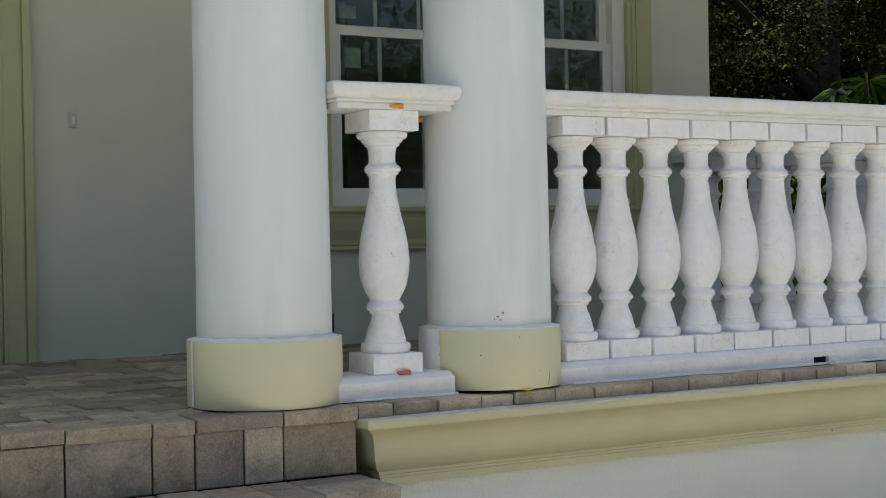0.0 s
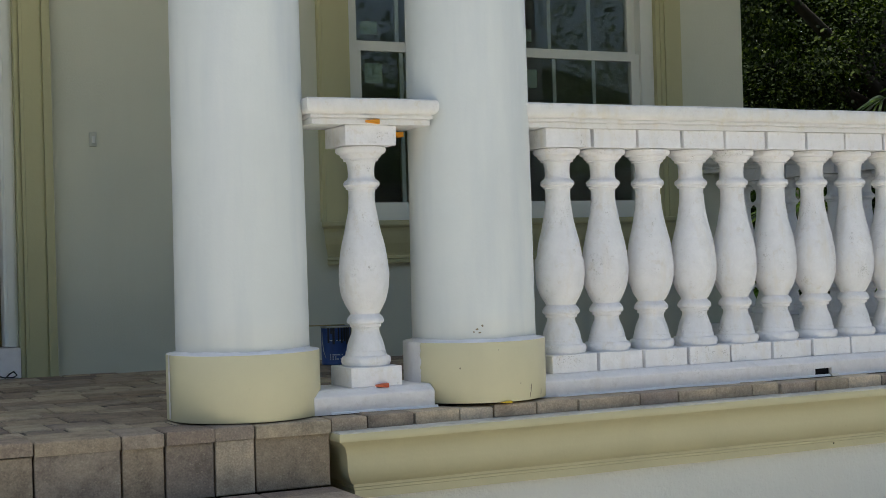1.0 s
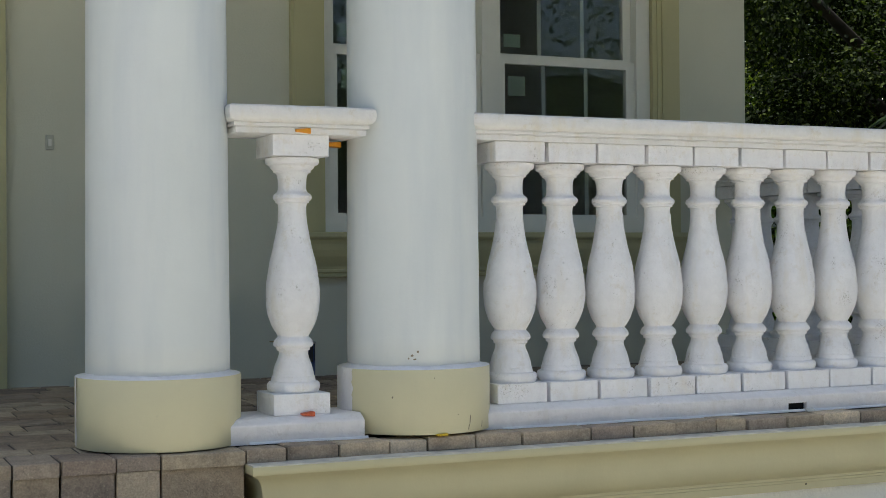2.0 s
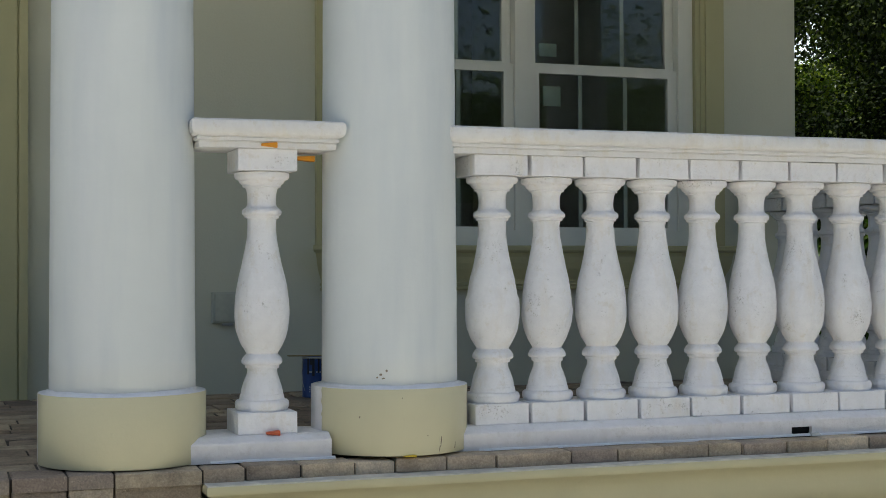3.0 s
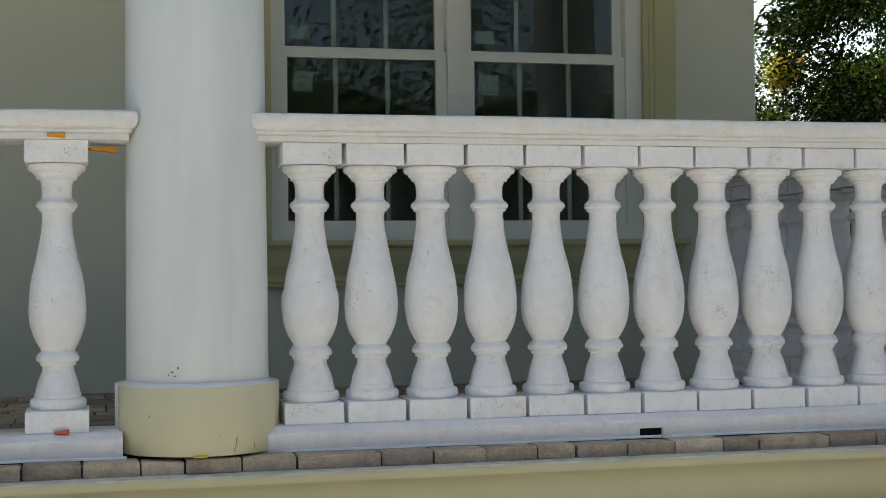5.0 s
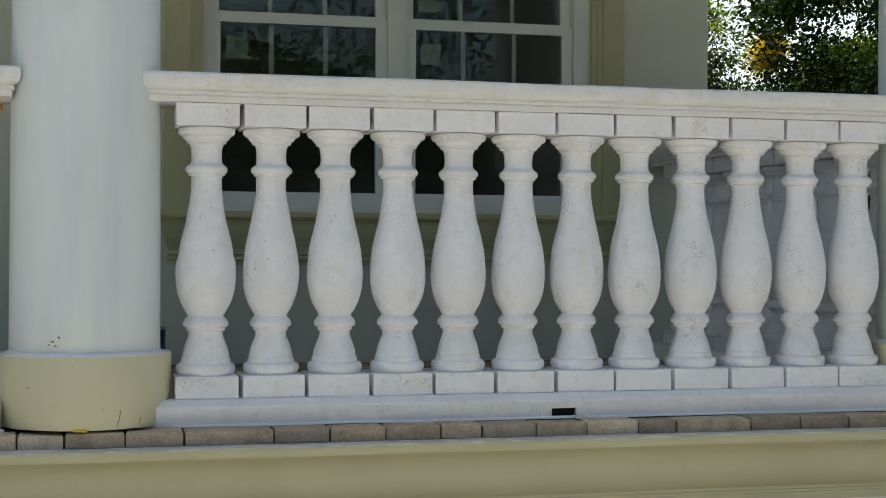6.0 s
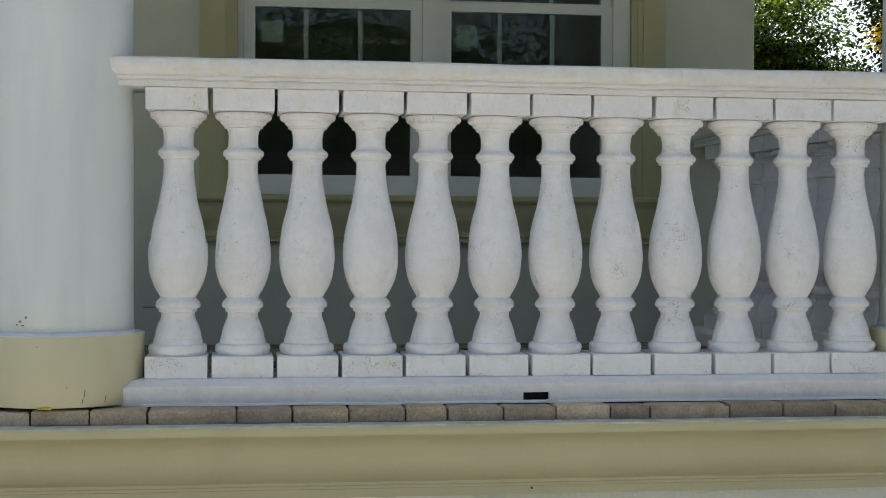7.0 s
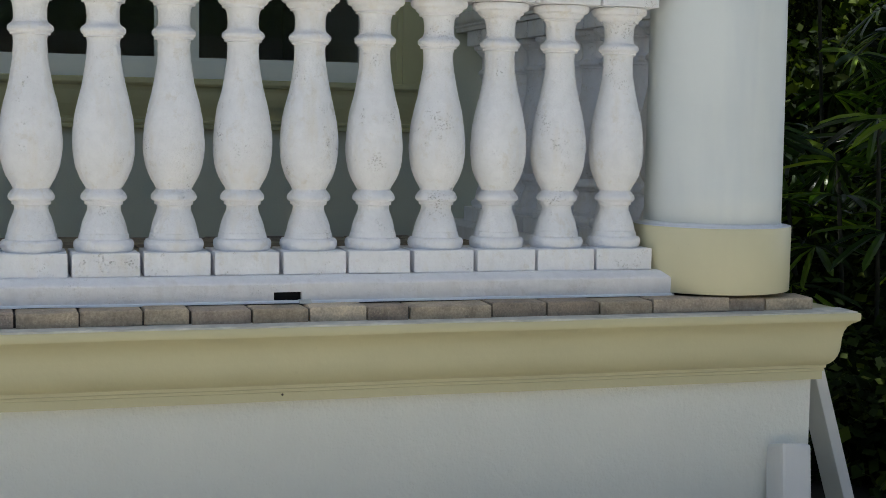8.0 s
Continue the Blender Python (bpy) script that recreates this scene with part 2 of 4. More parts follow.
LEAF_YELLOW = leaf_material("yellow_croton_leaf", ((0.60, 0.38, 0.02), (0.80, 0.55, 0.03), (0.45, 0.30, 0.02)), 0.4, 0.35)
# dark tones carry the shade under the canopy, the last one sun flecks
LEAF_PALM = leaf_material("lady_palm_leaf_shade_and_sun", ((0.010, 0.022, 0.004), (0.018, 0.038, 0.007), (0.030, 0.060, 0.010), (0.06, 0.11, 0.016), (0.22, 0.32, 0.03)), 0.35, 0.35, 0.35)


def glass():
    m = Mat("window_glass")
    m.b.inputs["Base Color"].default_value = (0.90, 0.96, 0.92, 1)
    m.b.inputs["Transmission Weight"].default_value = 1.0
    m.b.inputs["IOR"].default_value = 1.5
    m.rough(0.0)
    return m.m


GLASS = glass()


# ---- building helpers ----
def mesh_of(name, bm, material, smooth=False):
    me = bpy.data.meshes.new(name)
    bm.normal_update()
    bm.to_mesh(me)
    bm.free()
    me.materials.append(material)
    if smooth:
        me.shade_smooth()
        me.set_sharp_from_angle(angle=radians(32))
    return me


def part(name, bm, material, parent, label="", smooth=False):
    me = bm if isinstance(bm, bpy.types.Mesh) else mesh_of(name, bm, material, smooth)
    ob = new(name, me)
    ob.parent = parent
    if label:
        ob["label"] = label
    return ob


def thing(name, label, category, group="", at=(0, 0, 0), kind=""):
    ob = new(name)
    ob.location = at
    return tagged(ob, label, category, group, kind)


def add_box(bm, x0, x1, y0, y1, z0, z1, bevel=0.0, segs=2):
    vs = [bm.verts.new((x, y, z)) for x in (x0, x1) for y in (y0, y1) for z in (z0, z1)]
    fs = [bm.faces.new([vs[i] for i in q]) for q in ((0, 1, 3, 2), (4, 6, 7, 5), (0, 4, 5, 1), (2, 3, 7, 6), (0, 2, 6, 4), (1, 5, 7, 3))]
    if bevel:
        es = list({e for f in fs for e in f.edges})
        bmesh.ops.bevel(bm, geom=es, offset=bevel, segments=segs, affect="EDGES", profile=0.6)
    return bm


def box(x0, x1, y0, y1, z0, z1, bevel=0.0, segs=2):
    return add_box(bmesh.new(), x0, x1, y0, y1, z0, z1, bevel, segs)


def smooth_profile(points, steps=3):
    """Catmull-Rom through (r, z) points."""
    out = []
    for i in range(len(points) - 1):
        p0, p1, p2, p3 = points[max(i - 1, 0)], points[i], points[i + 1], points[min(i + 2, len(points) - 1)]
        for s in range(steps):
            t = s / steps
            out.append(tuple(0.5 * (2 * b + (c - a) * t + (2 * a - 5 * b + 4 * c - d) * t * t + (3 * b - a - 3 * c + d) * t ** 3) for a, b, c, d in zip(p0, p1, p2, p3)))
    return out + [points[-1]]


def lathe(profile, segs=40, rough=0.0, seed=0.0, cap=True, fault=None, seam=None):
    """A turned body; rough: how far hand-worn the surface is, in metres."""
    bm = bmesh.new()
    rings = []
    for r, z in profile:
        ring = []
        for k in range(segs):
            a = 2 * math.pi * k / segs
            rr = r
            if rough:
                p = Vector((math.cos(a) * r, math.sin(a) * r, z)) + Vector((seed, seed * 1.7, -seed))
                rr += rough * (noise.noise(p * 14) + 0.6 * noise.noise(p * 45))
            if fault and z < fault[0] + 0.005 * math.sin(2 * a + 1) + 0.006 * noise.noise(Vector((6 * a, seed, 2))):
                rr += fault[1]
            if seam is not None and 0.26 < z < 0.58 and 0 <= (math.degrees(a) - seam) % 360 < 40:
                rr += 0.0022
            ring.append(bm.verts.new((math.cos(a) * rr, math.sin(a) * rr, z)))
        rings.append(ring)
    for a, b in zip(rings, rings[1:]):
        for k in range(segs):
            bm.faces.new((a[k], a[(k + 1) % segs], b[(k + 1) % segs], b[k]))
    if cap:
        bm.faces.new(rings[0][::-1])
        bm.faces.new(rings[-1])
    for f in bm.faces:
        f.smooth = True
    return bm


def sweep_x(section, x0, x1, steps=1, wobble=0.0, seed=0.0):
    """A (y, z) outline drawn along x, closed at both ends."""
    bm = bmesh.new()
    rows = []
    for i in range(steps + 1):
        x = x0 + (x1 - x0) * i / steps
        row = []
        for j, (y, z) in enumerate(section):
            p = Vector((x * 6 + seed, y * 9, z * 9))
            row.append(bm.verts.new((x, y + wobble * noise.noise(p), z + wobble * noise.noise(p + Vector((7, 3, 1))))))
        rows.append(row)
    n = len(section)
    for a, b in zip(rows, rows[1:]):
        for k in range(n):
            bm.faces.new((a[k], b[k], b[(k + 1) % n], a[(k + 1) % n]))
    bm.faces.new(rows[0])
    bm.faces.new(rows[-1][::-1])
    bmesh.ops.recalc_face_normals(bm, faces=bm.faces)
    return bm


def tube(points, radius, segs=8, taper=1.0):
    bm = bmesh.new()
    pts = [Vector(p) for p in points]
    rings = []
    for i, p in enumerate(pts):
        d = (pts[min(i + 1, len(pts) - 1)] - pts[max(i - 1, 0)]).normalized()
        side = d.cross(Vector((0.31, 0.17, 0.93))).normalized()
        up = side.cross(d)
        r = radius * (1 + (taper - 1) * i / max(1, len(pts) - 1))
        rings.append([bm.verts.new(p + (side * math.cos(2 * math.pi * k / segs) + up * math.sin(2 * math.pi * k / segs)) * r) for k in range(segs)])
    for a, b in zip(rings, rings[1:]):
        for k in range(segs):
            bm.faces.new((a[k], a[(k + 1) % segs], b[(k + 1) % segs], b[k])).smooth = True
    bm.faces.new(rings[0][::-1])
    bm.faces.new(rings[-1])
    bmesh.ops.recalc_face_normals(bm, faces=bm.faces)
    return bm


rnd = random.Random(4)
GROUND_Z = -0.69
FLOOR_FRONT = -0.185        # front edge of the porch paving
WALL_Y = 1.90               # face of the house wall
PITCH = 0.158

# ---- ground ----
bm = bmesh.new()
for i in range(61):
    for j in range(61):
        x, y = (abs(i - 30) / 30) ** 2.6 * 900 * (1 if i > 30 else -1), (abs(j - 30) / 30) ** 2.6 * 900 * (1 if j > 30 else -1)
        bm.verts.new((x, y, GROUND_Z + (0.03 * noise.noise(Vector((x, y, 0)) * 0.7) if max(abs(x), abs(y)) < 60 else 0)))
bm.verts.ensure_lookup_table()
for i in range(60):
    for j in range(60):
        bm.faces.new([bm.verts[k] for k in (i * 61 + j, (i + 1) * 61 + j, (i + 1) * 61 + j + 1, i * 61 + j + 1)])
ground = tagged(part("ground", bm, SOIL, None, "", True), "bare garden soil round the porch, coloured dark for the shade", "ground", kind="structure")

# unseen slab, added as a warm reflector that lights the porch from below
BOUNCE_PAVING = plain("pale_bounce_paving", (0.61, 0.56, 0.475), 0.85, 0, 0.15, 1.5, 0.3)
bm = box(-14, 12, -13.5, -0.45, GROUND_Z - 0.2, GROUND_Z + 0.045, 0.01)
tagged(part("driveway", bm, BOUNCE_PAVING, None), "unseen pale slab added in front of the porch to bounce sunlight", "driveway", kind="structure")

# ---- porch base: lower wall, cornice ----
WALL_FRONT = -0.156
bm = box(-0.795, 2.149, WALL_FRONT, WALL_Y, GROUND_Z - 0.1, -0.037)
porch_wall = tagged(part("porch_wall", bm, PORCH_STUCCO, None), "off-white stucco wall under the porch", "wall", kind="structure")

# (distance out from the lower wall, height)
CORNICE = [(0.0, -0.214), (0.028, -0.214), (0.028, -0.194), (0.032, -0.192), (0.032, -0.186), (0.037, -0.183), (0.037, -0.176), (0.046, -0.172), (0.056, -0.163),
           (0.064, -0.152), (0.070, -0.138), (0.072, -0.122), (0.073, -0.106), (0.077, -0.090), (0.085, -0.076), (0.097, -0.066), (0.108, -0.062),
           (0.111, -0.060), (0.116, -0.058), (0.118, -0.054), (0.118, -0.042), (0.115, -0.038), (0.0, -0.037)]
CORNICE = [(d * 0.72, z) for d, z in CORNICE]
bm = bmesh.new()
stations = [(-0.795, 2)] + [(-0.795 + 2.944 * i / 58, 0) for i in range(2, 58)] + [(2.149, 1)]
rows = [[bm.verts.new((-0.795 - d, 0.25, z)) for d, z in CORNICE]]          # both ends return to the wall
for x, corner in stations:
    rows.append([bm.verts.new((x + (0, d, -d)[corner], WALL_FRONT - d + 0.0012 * noise.noise(Vector((x * 5, z * 20, 1))), z + 0.0012 * noise.noise(Vector((x * 4, 5, d * 9))))) for d, z in CORNICE])
rows.append([bm.verts.new((2.149 + d, WALL_Y, z)) for d, z in CORNICE])
n = len(CORNICE)
for a, b in zip(rows, rows[1:]):
    for k in range(n - 1):
        bm.faces.new((a[k], b[k], b[k + 1], a[k + 1]))
bm.faces.new(rows[0])
bm.faces.new(rows[-1][::-1])
bmesh.ops.recalc_face_normals(bm, faces=bm.faces)
tagged(part("cornice", bm, CREAM_SHADED, None, "", True), "cream painted moulded cornice along the porch edge", "cornice", kind="structure")

RUST = plain("dark_rust", (0.05, 0.035, 0.02), 0.8, 0, 0.3, 100, 0.2)
for x, z in ((0.775, -0.199),):
    spot = part("rust_spot", lathe([(0.0028, -0.004), (0.0030, 0.0), (0.0012, 0.0016)], 9), RUST, None)
    spot.matrix_basis = pose(x, WALL_FRONT - (0.0202 if z < -0.19 else 0.0516), z, 90, 0, 0)
    tagged(spot, "small dark rust spot on the cream cornice", "rust spot")
MORTAR = plain("grey_white_mortar", (0.68, 0.665, 0.59), 0.85, 0, 0.3, 25, 0.5)
bm = sweep_x([(FLOOR_FRONT + 0.03, -0.042), (-0.2375, -0.042), (-0.2375, -0.0345), (FLOOR_FRONT + 0.03, -0.0335)], -0.878, 2.225, 60, 0.0012, 12)
tagged(part("mortar_strip", bm, MORTAR, None), "rough grey-white mortar strip on top of the cornice", "mortar", kind="structure")

# ---- balusters ----
BELLY = [(0.0365, 0.5880), (0.0365, 0.5749), (0.038, 0.5498), (0.0425, 0.5197), (0.050, 0.4816), (0.058, 0.4494), (0.0645, 0.4143), (0.0685, 0.3742), (0.0685, 0.3441), (0.064, 0.3122),
         (0.0545, 0.2850), (0.044, 0.2662), (0.0395, 0.2578)]
SHAFT = ([(0.060, 0.7120), (0.0675, 0.7100), (0.0695, 0.7054), (0.0690, 0.6993), (0.066, 0.6947), (0.0580, 0.6911), (0.0558, 0.6855), (0.0495, 0.6804), (0.0480, 0.6794), (0.0478, 0.6742),
          (0.0418, 0.6731), (0.0385, 0.6664), (0.0368, 0.6571), (0.0362, 0.6415), (0.0368, 0.6311), (0.0395, 0.6244), (0.0430, 0.6218), (0.0475, 0.6187), (0.0502, 0.6135), (0.0497, 0.6073),
          (0.0462, 0.6031), (0.0437, 0.6021), (0.0435, 0.5970), (0.0380, 0.5955)] + smooth_profile(BELLY, 3) +
         [(0.0400, 0.2557), (0.0440, 0.2517), (0.0486, 0.2458), (0.0511, 0.2395), (0.0506, 0.2340), (0.0470, 0.2299), (0.0430, 0.2289), (0.0425, 0.2214), (0.0378, 0.2198), (0.0370, 0.2138),
          (0.0385, 0.2057), (0.0425, 0.1956), (0.0468, 0.1846), (0.0500, 0.1735), (0.0520, 0.1634), (0.0530, 0.1568), (0.0545, 0.1553), (0.0560, 0.1478), (0.0572, 0.1432), (0.0630, 0.1417), (0.0668, 0.1372), (0.0678, 0.1311), (0.0670, 0.1241),
          (0.0645, 0.1180), (0.0625, 0.1145)])


def baluster(seed, fault=None, seam=None):
    ob = thing("baluster", "white painted cast-stone baluster with small blow-holes", "baluster", "balusters of the porch railing")
    h = 0.0745
    for name, z0, z1 in (("lower_block", 0.062, 0.1155), ("upper_block", 0.712, 0.766)):
        dx = rnd.uniform(-0.0012, 0.0012)
        part(name, box(-h + dx, h + dx, -h, h, z0, z1, 0.003, 2), WHITE_CAST, ob)
    part("turned_shaft", lathe(SHAFT[::-1], 44, 0.0014, seed, True, fault, seam), WHITE_CAST, ob, "", True)
    return ob


front_balusters = []
for k in range(12):
    b = baluster(3.1 * k + 1, {0: (0.392, 0.0042), 4: (0.415, 0.0010)}.get(k), {2: 300, 3: 310, 7: 200}.get(k))
    b.location = (-0.5 * PITCH + k * PITCH, rnd.uniform(-0.002, 0.002), 0)
    b.rotation_euler = (0, 0, radians(rnd.uniform(-1.2, 1.2)))
    front_balusters.append(b)
front_balusters[0]["label"] = "white painted cast-stone baluster with a cast ledge round its belly"
lone = baluster(71)
lone.location = (-0.700, 0, 0)
lone["label"] = "single white cast-stone baluster between two round columns"
SIDE_X = 1.93
for k in range(10):
    copy_thing(front_balusters[1 + k % 9], pose(SIDE_X, 0.30 + k * PITCH, 0, 0, 0, 90))

# ---- rails and curbs ----
RAIL = [(-0.086, 0.7665), (-0.0865, 0.7795), (-0.0840, 0.7805), (-0.0840, 0.7820), (-0.0920, 0.7838), (-0.0925, 0.7905), (-0.0900, 0.7915), (-0.0900, 0.7932), (-0.0985, 0.7965),
        (-0.1040, 0.8020), (-0.1065, 0.8110), (-0.1070, 0.8215), (-0.1050, 0.8310), (-0.0995, 0.8355), (-0.090, 0.8365)]
RAIL = RAIL + [(-y, z) for y, z in RAIL[::-1]]
CURB = [(-0.111, 0.0), (-0.112, 0.0435), (-0.1095, 0.0475), (-0.086, 0.0600), (-0.076, 0.062)]
CURB = CURB + [(-y, z) for y, z in CURB[::-1]]


RAIL_BED = RAIL[:8]          # fillets under the bullnose
RAIL_CAP = RAIL[7:15]


def moulding(half, x0, x1, seed, returns):
    """A symmetric moulding along x; at a returned end every layer steps back by its own projection."""
    reach = 0.107
    steps = max(4, int((x1 - x0) * 40))
    verts, faces = [], []
    n = len(half)
    for i in range(steps + 1):
        x = x0 + (x1 - x0) * i / steps
        for sign in (-1, 1):
            for y, z in half:
                back = reach + y
                xx = x + back if i == 0 and returns[0] else x - back if i == steps and returns[1] else x
                p = Vector((x * 6 + seed, sign * y * -9, z * 9))
                w = 0.0013 if 0 < i < steps else 0.0005
                verts.append((xx, sign * y + w * noise.noise(p), z + w * noise.noise(p + Vector((7, 3, 1)))))
    for i in range(steps):
        o, q = i * 2 * n, (i + 1) * 2 * n
        for k in range(n - 1):
            faces.append((o + k, q + k, q + k + 1, o + k + 1))
            faces.append((o + n + k, o + n + k + 1, q + n + k + 1, q + n + k))
        faces.append((o, o + n, q + n, q))
        faces.append((o + n - 1, q + n - 1, q + 2 * n - 1, o + 2 * n - 1))
    for o in (0, steps * 2 * n):
        for k in range(n - 1):
            faces.append((o + k, o + k + 1, o + n + k + 1, o + n + k))
    bm = bmesh.new()
    vs = [bm.verts.new(v) for v in verts]
    for f in faces:
        bm.faces.new([vs[k] for k in f])
    bmesh.ops.recalc_face_normals(bm, faces=bm.faces)
    return bm


def rail(name, label, x0, x1, seed, m, returns=(False, False)):
    ob = thing(name, label, "handrail", "rails of the porch railing")
    ob.matrix_basis = m
    part("bed_moulding", moulding(RAIL_BED, x0, x1, seed, returns), WHITE_RAIL, ob, "stepped fillets under the rounded cap", True)
    part("rounded_cap", moulding(RAIL_CAP, x0, x1, seed, returns), WHITE_RAIL, ob, "", True)
    return ob


rail("handrail", "white moulded cast-stone handrail between column and joint", -0.298, 1.1674, 1, pose(0, 0, 0), (True, False))
rail("handrail", "white moulded cast-stone handrail running into the corner column", 1.1680, 1.86, 2, pose(0, 0, 0.0005))
rail("handrail", "short white handrail between the two round columns", -0.893, -0.508, 3, pose(0, 0, 0), (True, True))
rail("handrail", "white side handrail from corner column to house wall", 0.08, WALL_Y - 0.002, 4, pose(SIDE_X, 0, 0, 0, 0, 90))


def curb(label, x0, x1, seed, m, holes=()):
    cuts = [x0] + [v for h in holes for v in h] + [x1]
    bm = bmesh.new()
    for i, (a, b) in enumerate(zip(cuts, cuts[1:])):
        sec = [(y, max(z, 0.026)) for y, z in CURB] if i % 2 else CURB
        piece = sweep_x(sec, a, b, max(1, int((b - a) * 30)), 0.0012, seed)
        me = bpy.data.meshes.new("curb_piece")
        piece.to_mesh(me)
        piece.free()
        bm.from_mesh(me)
        bpy.data.meshes.remove(me)
    ob = part("curb", bm, WHITE_CURB, None)
    ob.matrix_basis = m
    return tagged(ob, label, "curb", "curbs under the railing")


curb("white painted curb under the balusters with a drain notch", -0.30, 1.776, 5, pose(0, 0, 0), ((0.766, 0.831),))
# black block added in the notch for the darkness of the hole
tagged(part("drain_pipe", box(0.764, 0.833, -0.098, 0.085, 0.001, 0.0255), HOLE_BLACK, None), "black block standing in for the dark inside of the curb notch", "drain pipe")
bm = sweep_x([(-0.126, 0.0), (-0.122, 0.004), (-0.114, 0.008), (-0.104, 0.008), (-0.100, 0.0)], 0.824, 0.852, 6, 0.003, 21)
tagged(part("mortar_lump", bm, MORTAR, None, "", True), "rough grey mortar lump at the drain notch", "mortar")
curb("short white curb under the single baluster", -0.90, -0.549, 6, pose(0, 0, 0))
curb("white side curb under the return railing", 0.08, WALL_Y - 0.002, 7, pose(SIDE_X, 0, 0, 0, 0, 90))


# ---- columns ----
def column(x, y, label, strip, seed):
    ob = thing("column", label, "column", "round porch columns", (x, y, 0))
    shaft = [(0.176 - 0.010 * i / 24, 0.170 + (2.16 - 0.170) * i / 24) for i in range(25)]
    part("shaft", lathe(shaft, 72, 0.0006, seed), COLUMN_WHITE, ob)
    z0 = 0.001 if seed == 11 else 0.007
    base = [(0.190, z0), (0.2010, z0 + 0.0005), (0.2018, z0 + 0.002), (0.2018, 0.1695), (0.2008, 0.1712), (0.170, 0.1716)]
    part("base_drum", lathe(base, 72, 0.0010, seed + 5), CREAM, ob, "cream painted round plinth drum", True)
    bead = [(0.2012, 0.1712), (0.2004, 0.1722), (0.190, 0.1728), (0.181, 0.1738), (0.1772, 0.1770), (0.1757, 0.1815), (0.170, 0.174)]
    part("caulk_bead", lathe(bead, 72, 0.0011, seed + 9, False), CAULK, ob, "uneven white caulk bead")
    cap = [(0.166, 2.14), (0.18, 2.15), (0.18, 2.18), (0.195, 2.21), (0.198, 2.24), (0.198, 2.305)]
    part("capital", lathe(cap, 48), COLUMN_WHITE, ob)
    if strip:
        a0, a1 = strip
        bm = bmesh.new()
        grid = []
        for i in range(13):
            col = []
            for r, z in [(0.197, 0.006)] + [(0.2034, 0.007 + 0.1648 * j / 24) for j in range(25)] + [(0.198, 0.1728)]:
                ragged = noise.noise(Vector((z * 55, seed + (i > 6) * 9, 0))) + 0.6 * noise.noise(Vector((z * 190, seed + (i > 6) * 5, 3)))
                a = radians(a0 + (a1 - a0) * i / 12 + (1.5 if a1 - a0 < 10 else 3.0) * ragged * (abs(i - 6) / 6))
                col.append(bm.verts.new((math.cos(a) * r, math.sin(a) * r, z)))
            grid.append(col)
        for p, q in zip(grid, grid[1:]):
            for k in range(len(p) - 1):
                bm.faces.new((p[k], q[k], q[k + 1], p[k + 1]))
        bmesh.ops.recalc_face_normals(bm, faces=bm.faces)
        part("bare_strip", bm, WHITE_CURB, ob, "bare white strip on the plinth")
    return ob


column(-1.040, 0.030, "round white painted column on a cream plinth at the steps", (180.5, 184), 11)
column(-0.362, 0.010, "round white painted column on a chipped cream plinth", (160, 196), 23)
CHIP = plain("brown_chipped_paint", (0.30, 0.26, 0.19), 0.9, 0, 0.4, 200, 0.3)
chipped = [o for o in scene.objects if o.name.startswith("column") and abs(o.location.x + 0.362) < 0.01][0]
for a, z, r, da, dz in ((243, 0.199, 0.1765, 0.8, 0.003), (246, 0.206, 0.1765, 1.4, 0.0035), (250.5, 0.216, 0.1765, 1.0, 0.004), (248, 0.197, 0.1765, 1.2, 0.002), (231.5, 0.103, 0.2022, 0.7, 0.003),
                        (292.6, 0.040, 0.2022, 0.45, 0.012), (291.2, 0.022, 0.2022, 0.4, 0.010), (307.4, 0.024, 0.2022, 0.4, 0.010), (281, 0.055, 0.2022, 0.4, 0.002), (262, 0.150, 0.2022, 0.3, 0.002)):
    bm = bmesh.new()
    n = 9
    vs = []
    for k in range(n):
        t = 2 * math.pi * k / n
        q = rnd.uniform(0.6, 1.2)
        aa = radians(a + da * math.cos(t) * q + (0.5 * math.sin(t) if dz > 0.006 else 0))
        vs.append(bm.verts.new((math.cos(aa) * r, math.sin(aa) * r, z + dz * math.sin(t) * q)))
    bm.faces.new(vs)
    ext = bmesh.ops.extrude_face_region(bm, geom=bm.faces[:])
    for v in ext["geom"]:
        if isinstance(v, bmesh.types.BMVert):
            v.co.x *= 0.985
            v.co.y *= 0.985
    bmesh.ops.recalc_face_normals(bm, faces=bm.faces)
    part("paint_chip", bm, CHIP, chipped, "brown chip in the paint")
column(1.935, 0.0, "round white painted corner column on a cream plinth", None, 37)

# ---- house ----
HX0, HX1, HY1, HZ = -7.0, 2.09, 9.0, 4.6
WIN = (0.035, 1.605, 0.585, 2.06)
DOOR = (-2.32, -1.30, 0.0, 2.16)
house = thing("house", "pale grey stucco house behind the porch", "house", kind="structure")
T = 0.22
for x0, x1, z0, z1 in ((HX0, DOOR[0], GROUND_Z - 0.1, HZ), (DOOR[0], DOOR[1], DOOR[3], HZ), (DOOR[1], WIN[0], GROUND_Z - 0.1, HZ), (WIN[0], WIN[1], GROUND_Z - 0.1, WIN[2]),
                       (WIN[0], WIN[1], WIN[3], HZ), (WIN[1], HX1, GROUND_Z - 0.1, HZ), (DOOR[0], DOOR[1], GROUND_Z - 0.1, -0.04)):
    part("front_wall", box(x0, x1, WALL_Y, WALL_Y + T, z0, z1), STUCCO, house, "pale grey-green stucco wall")
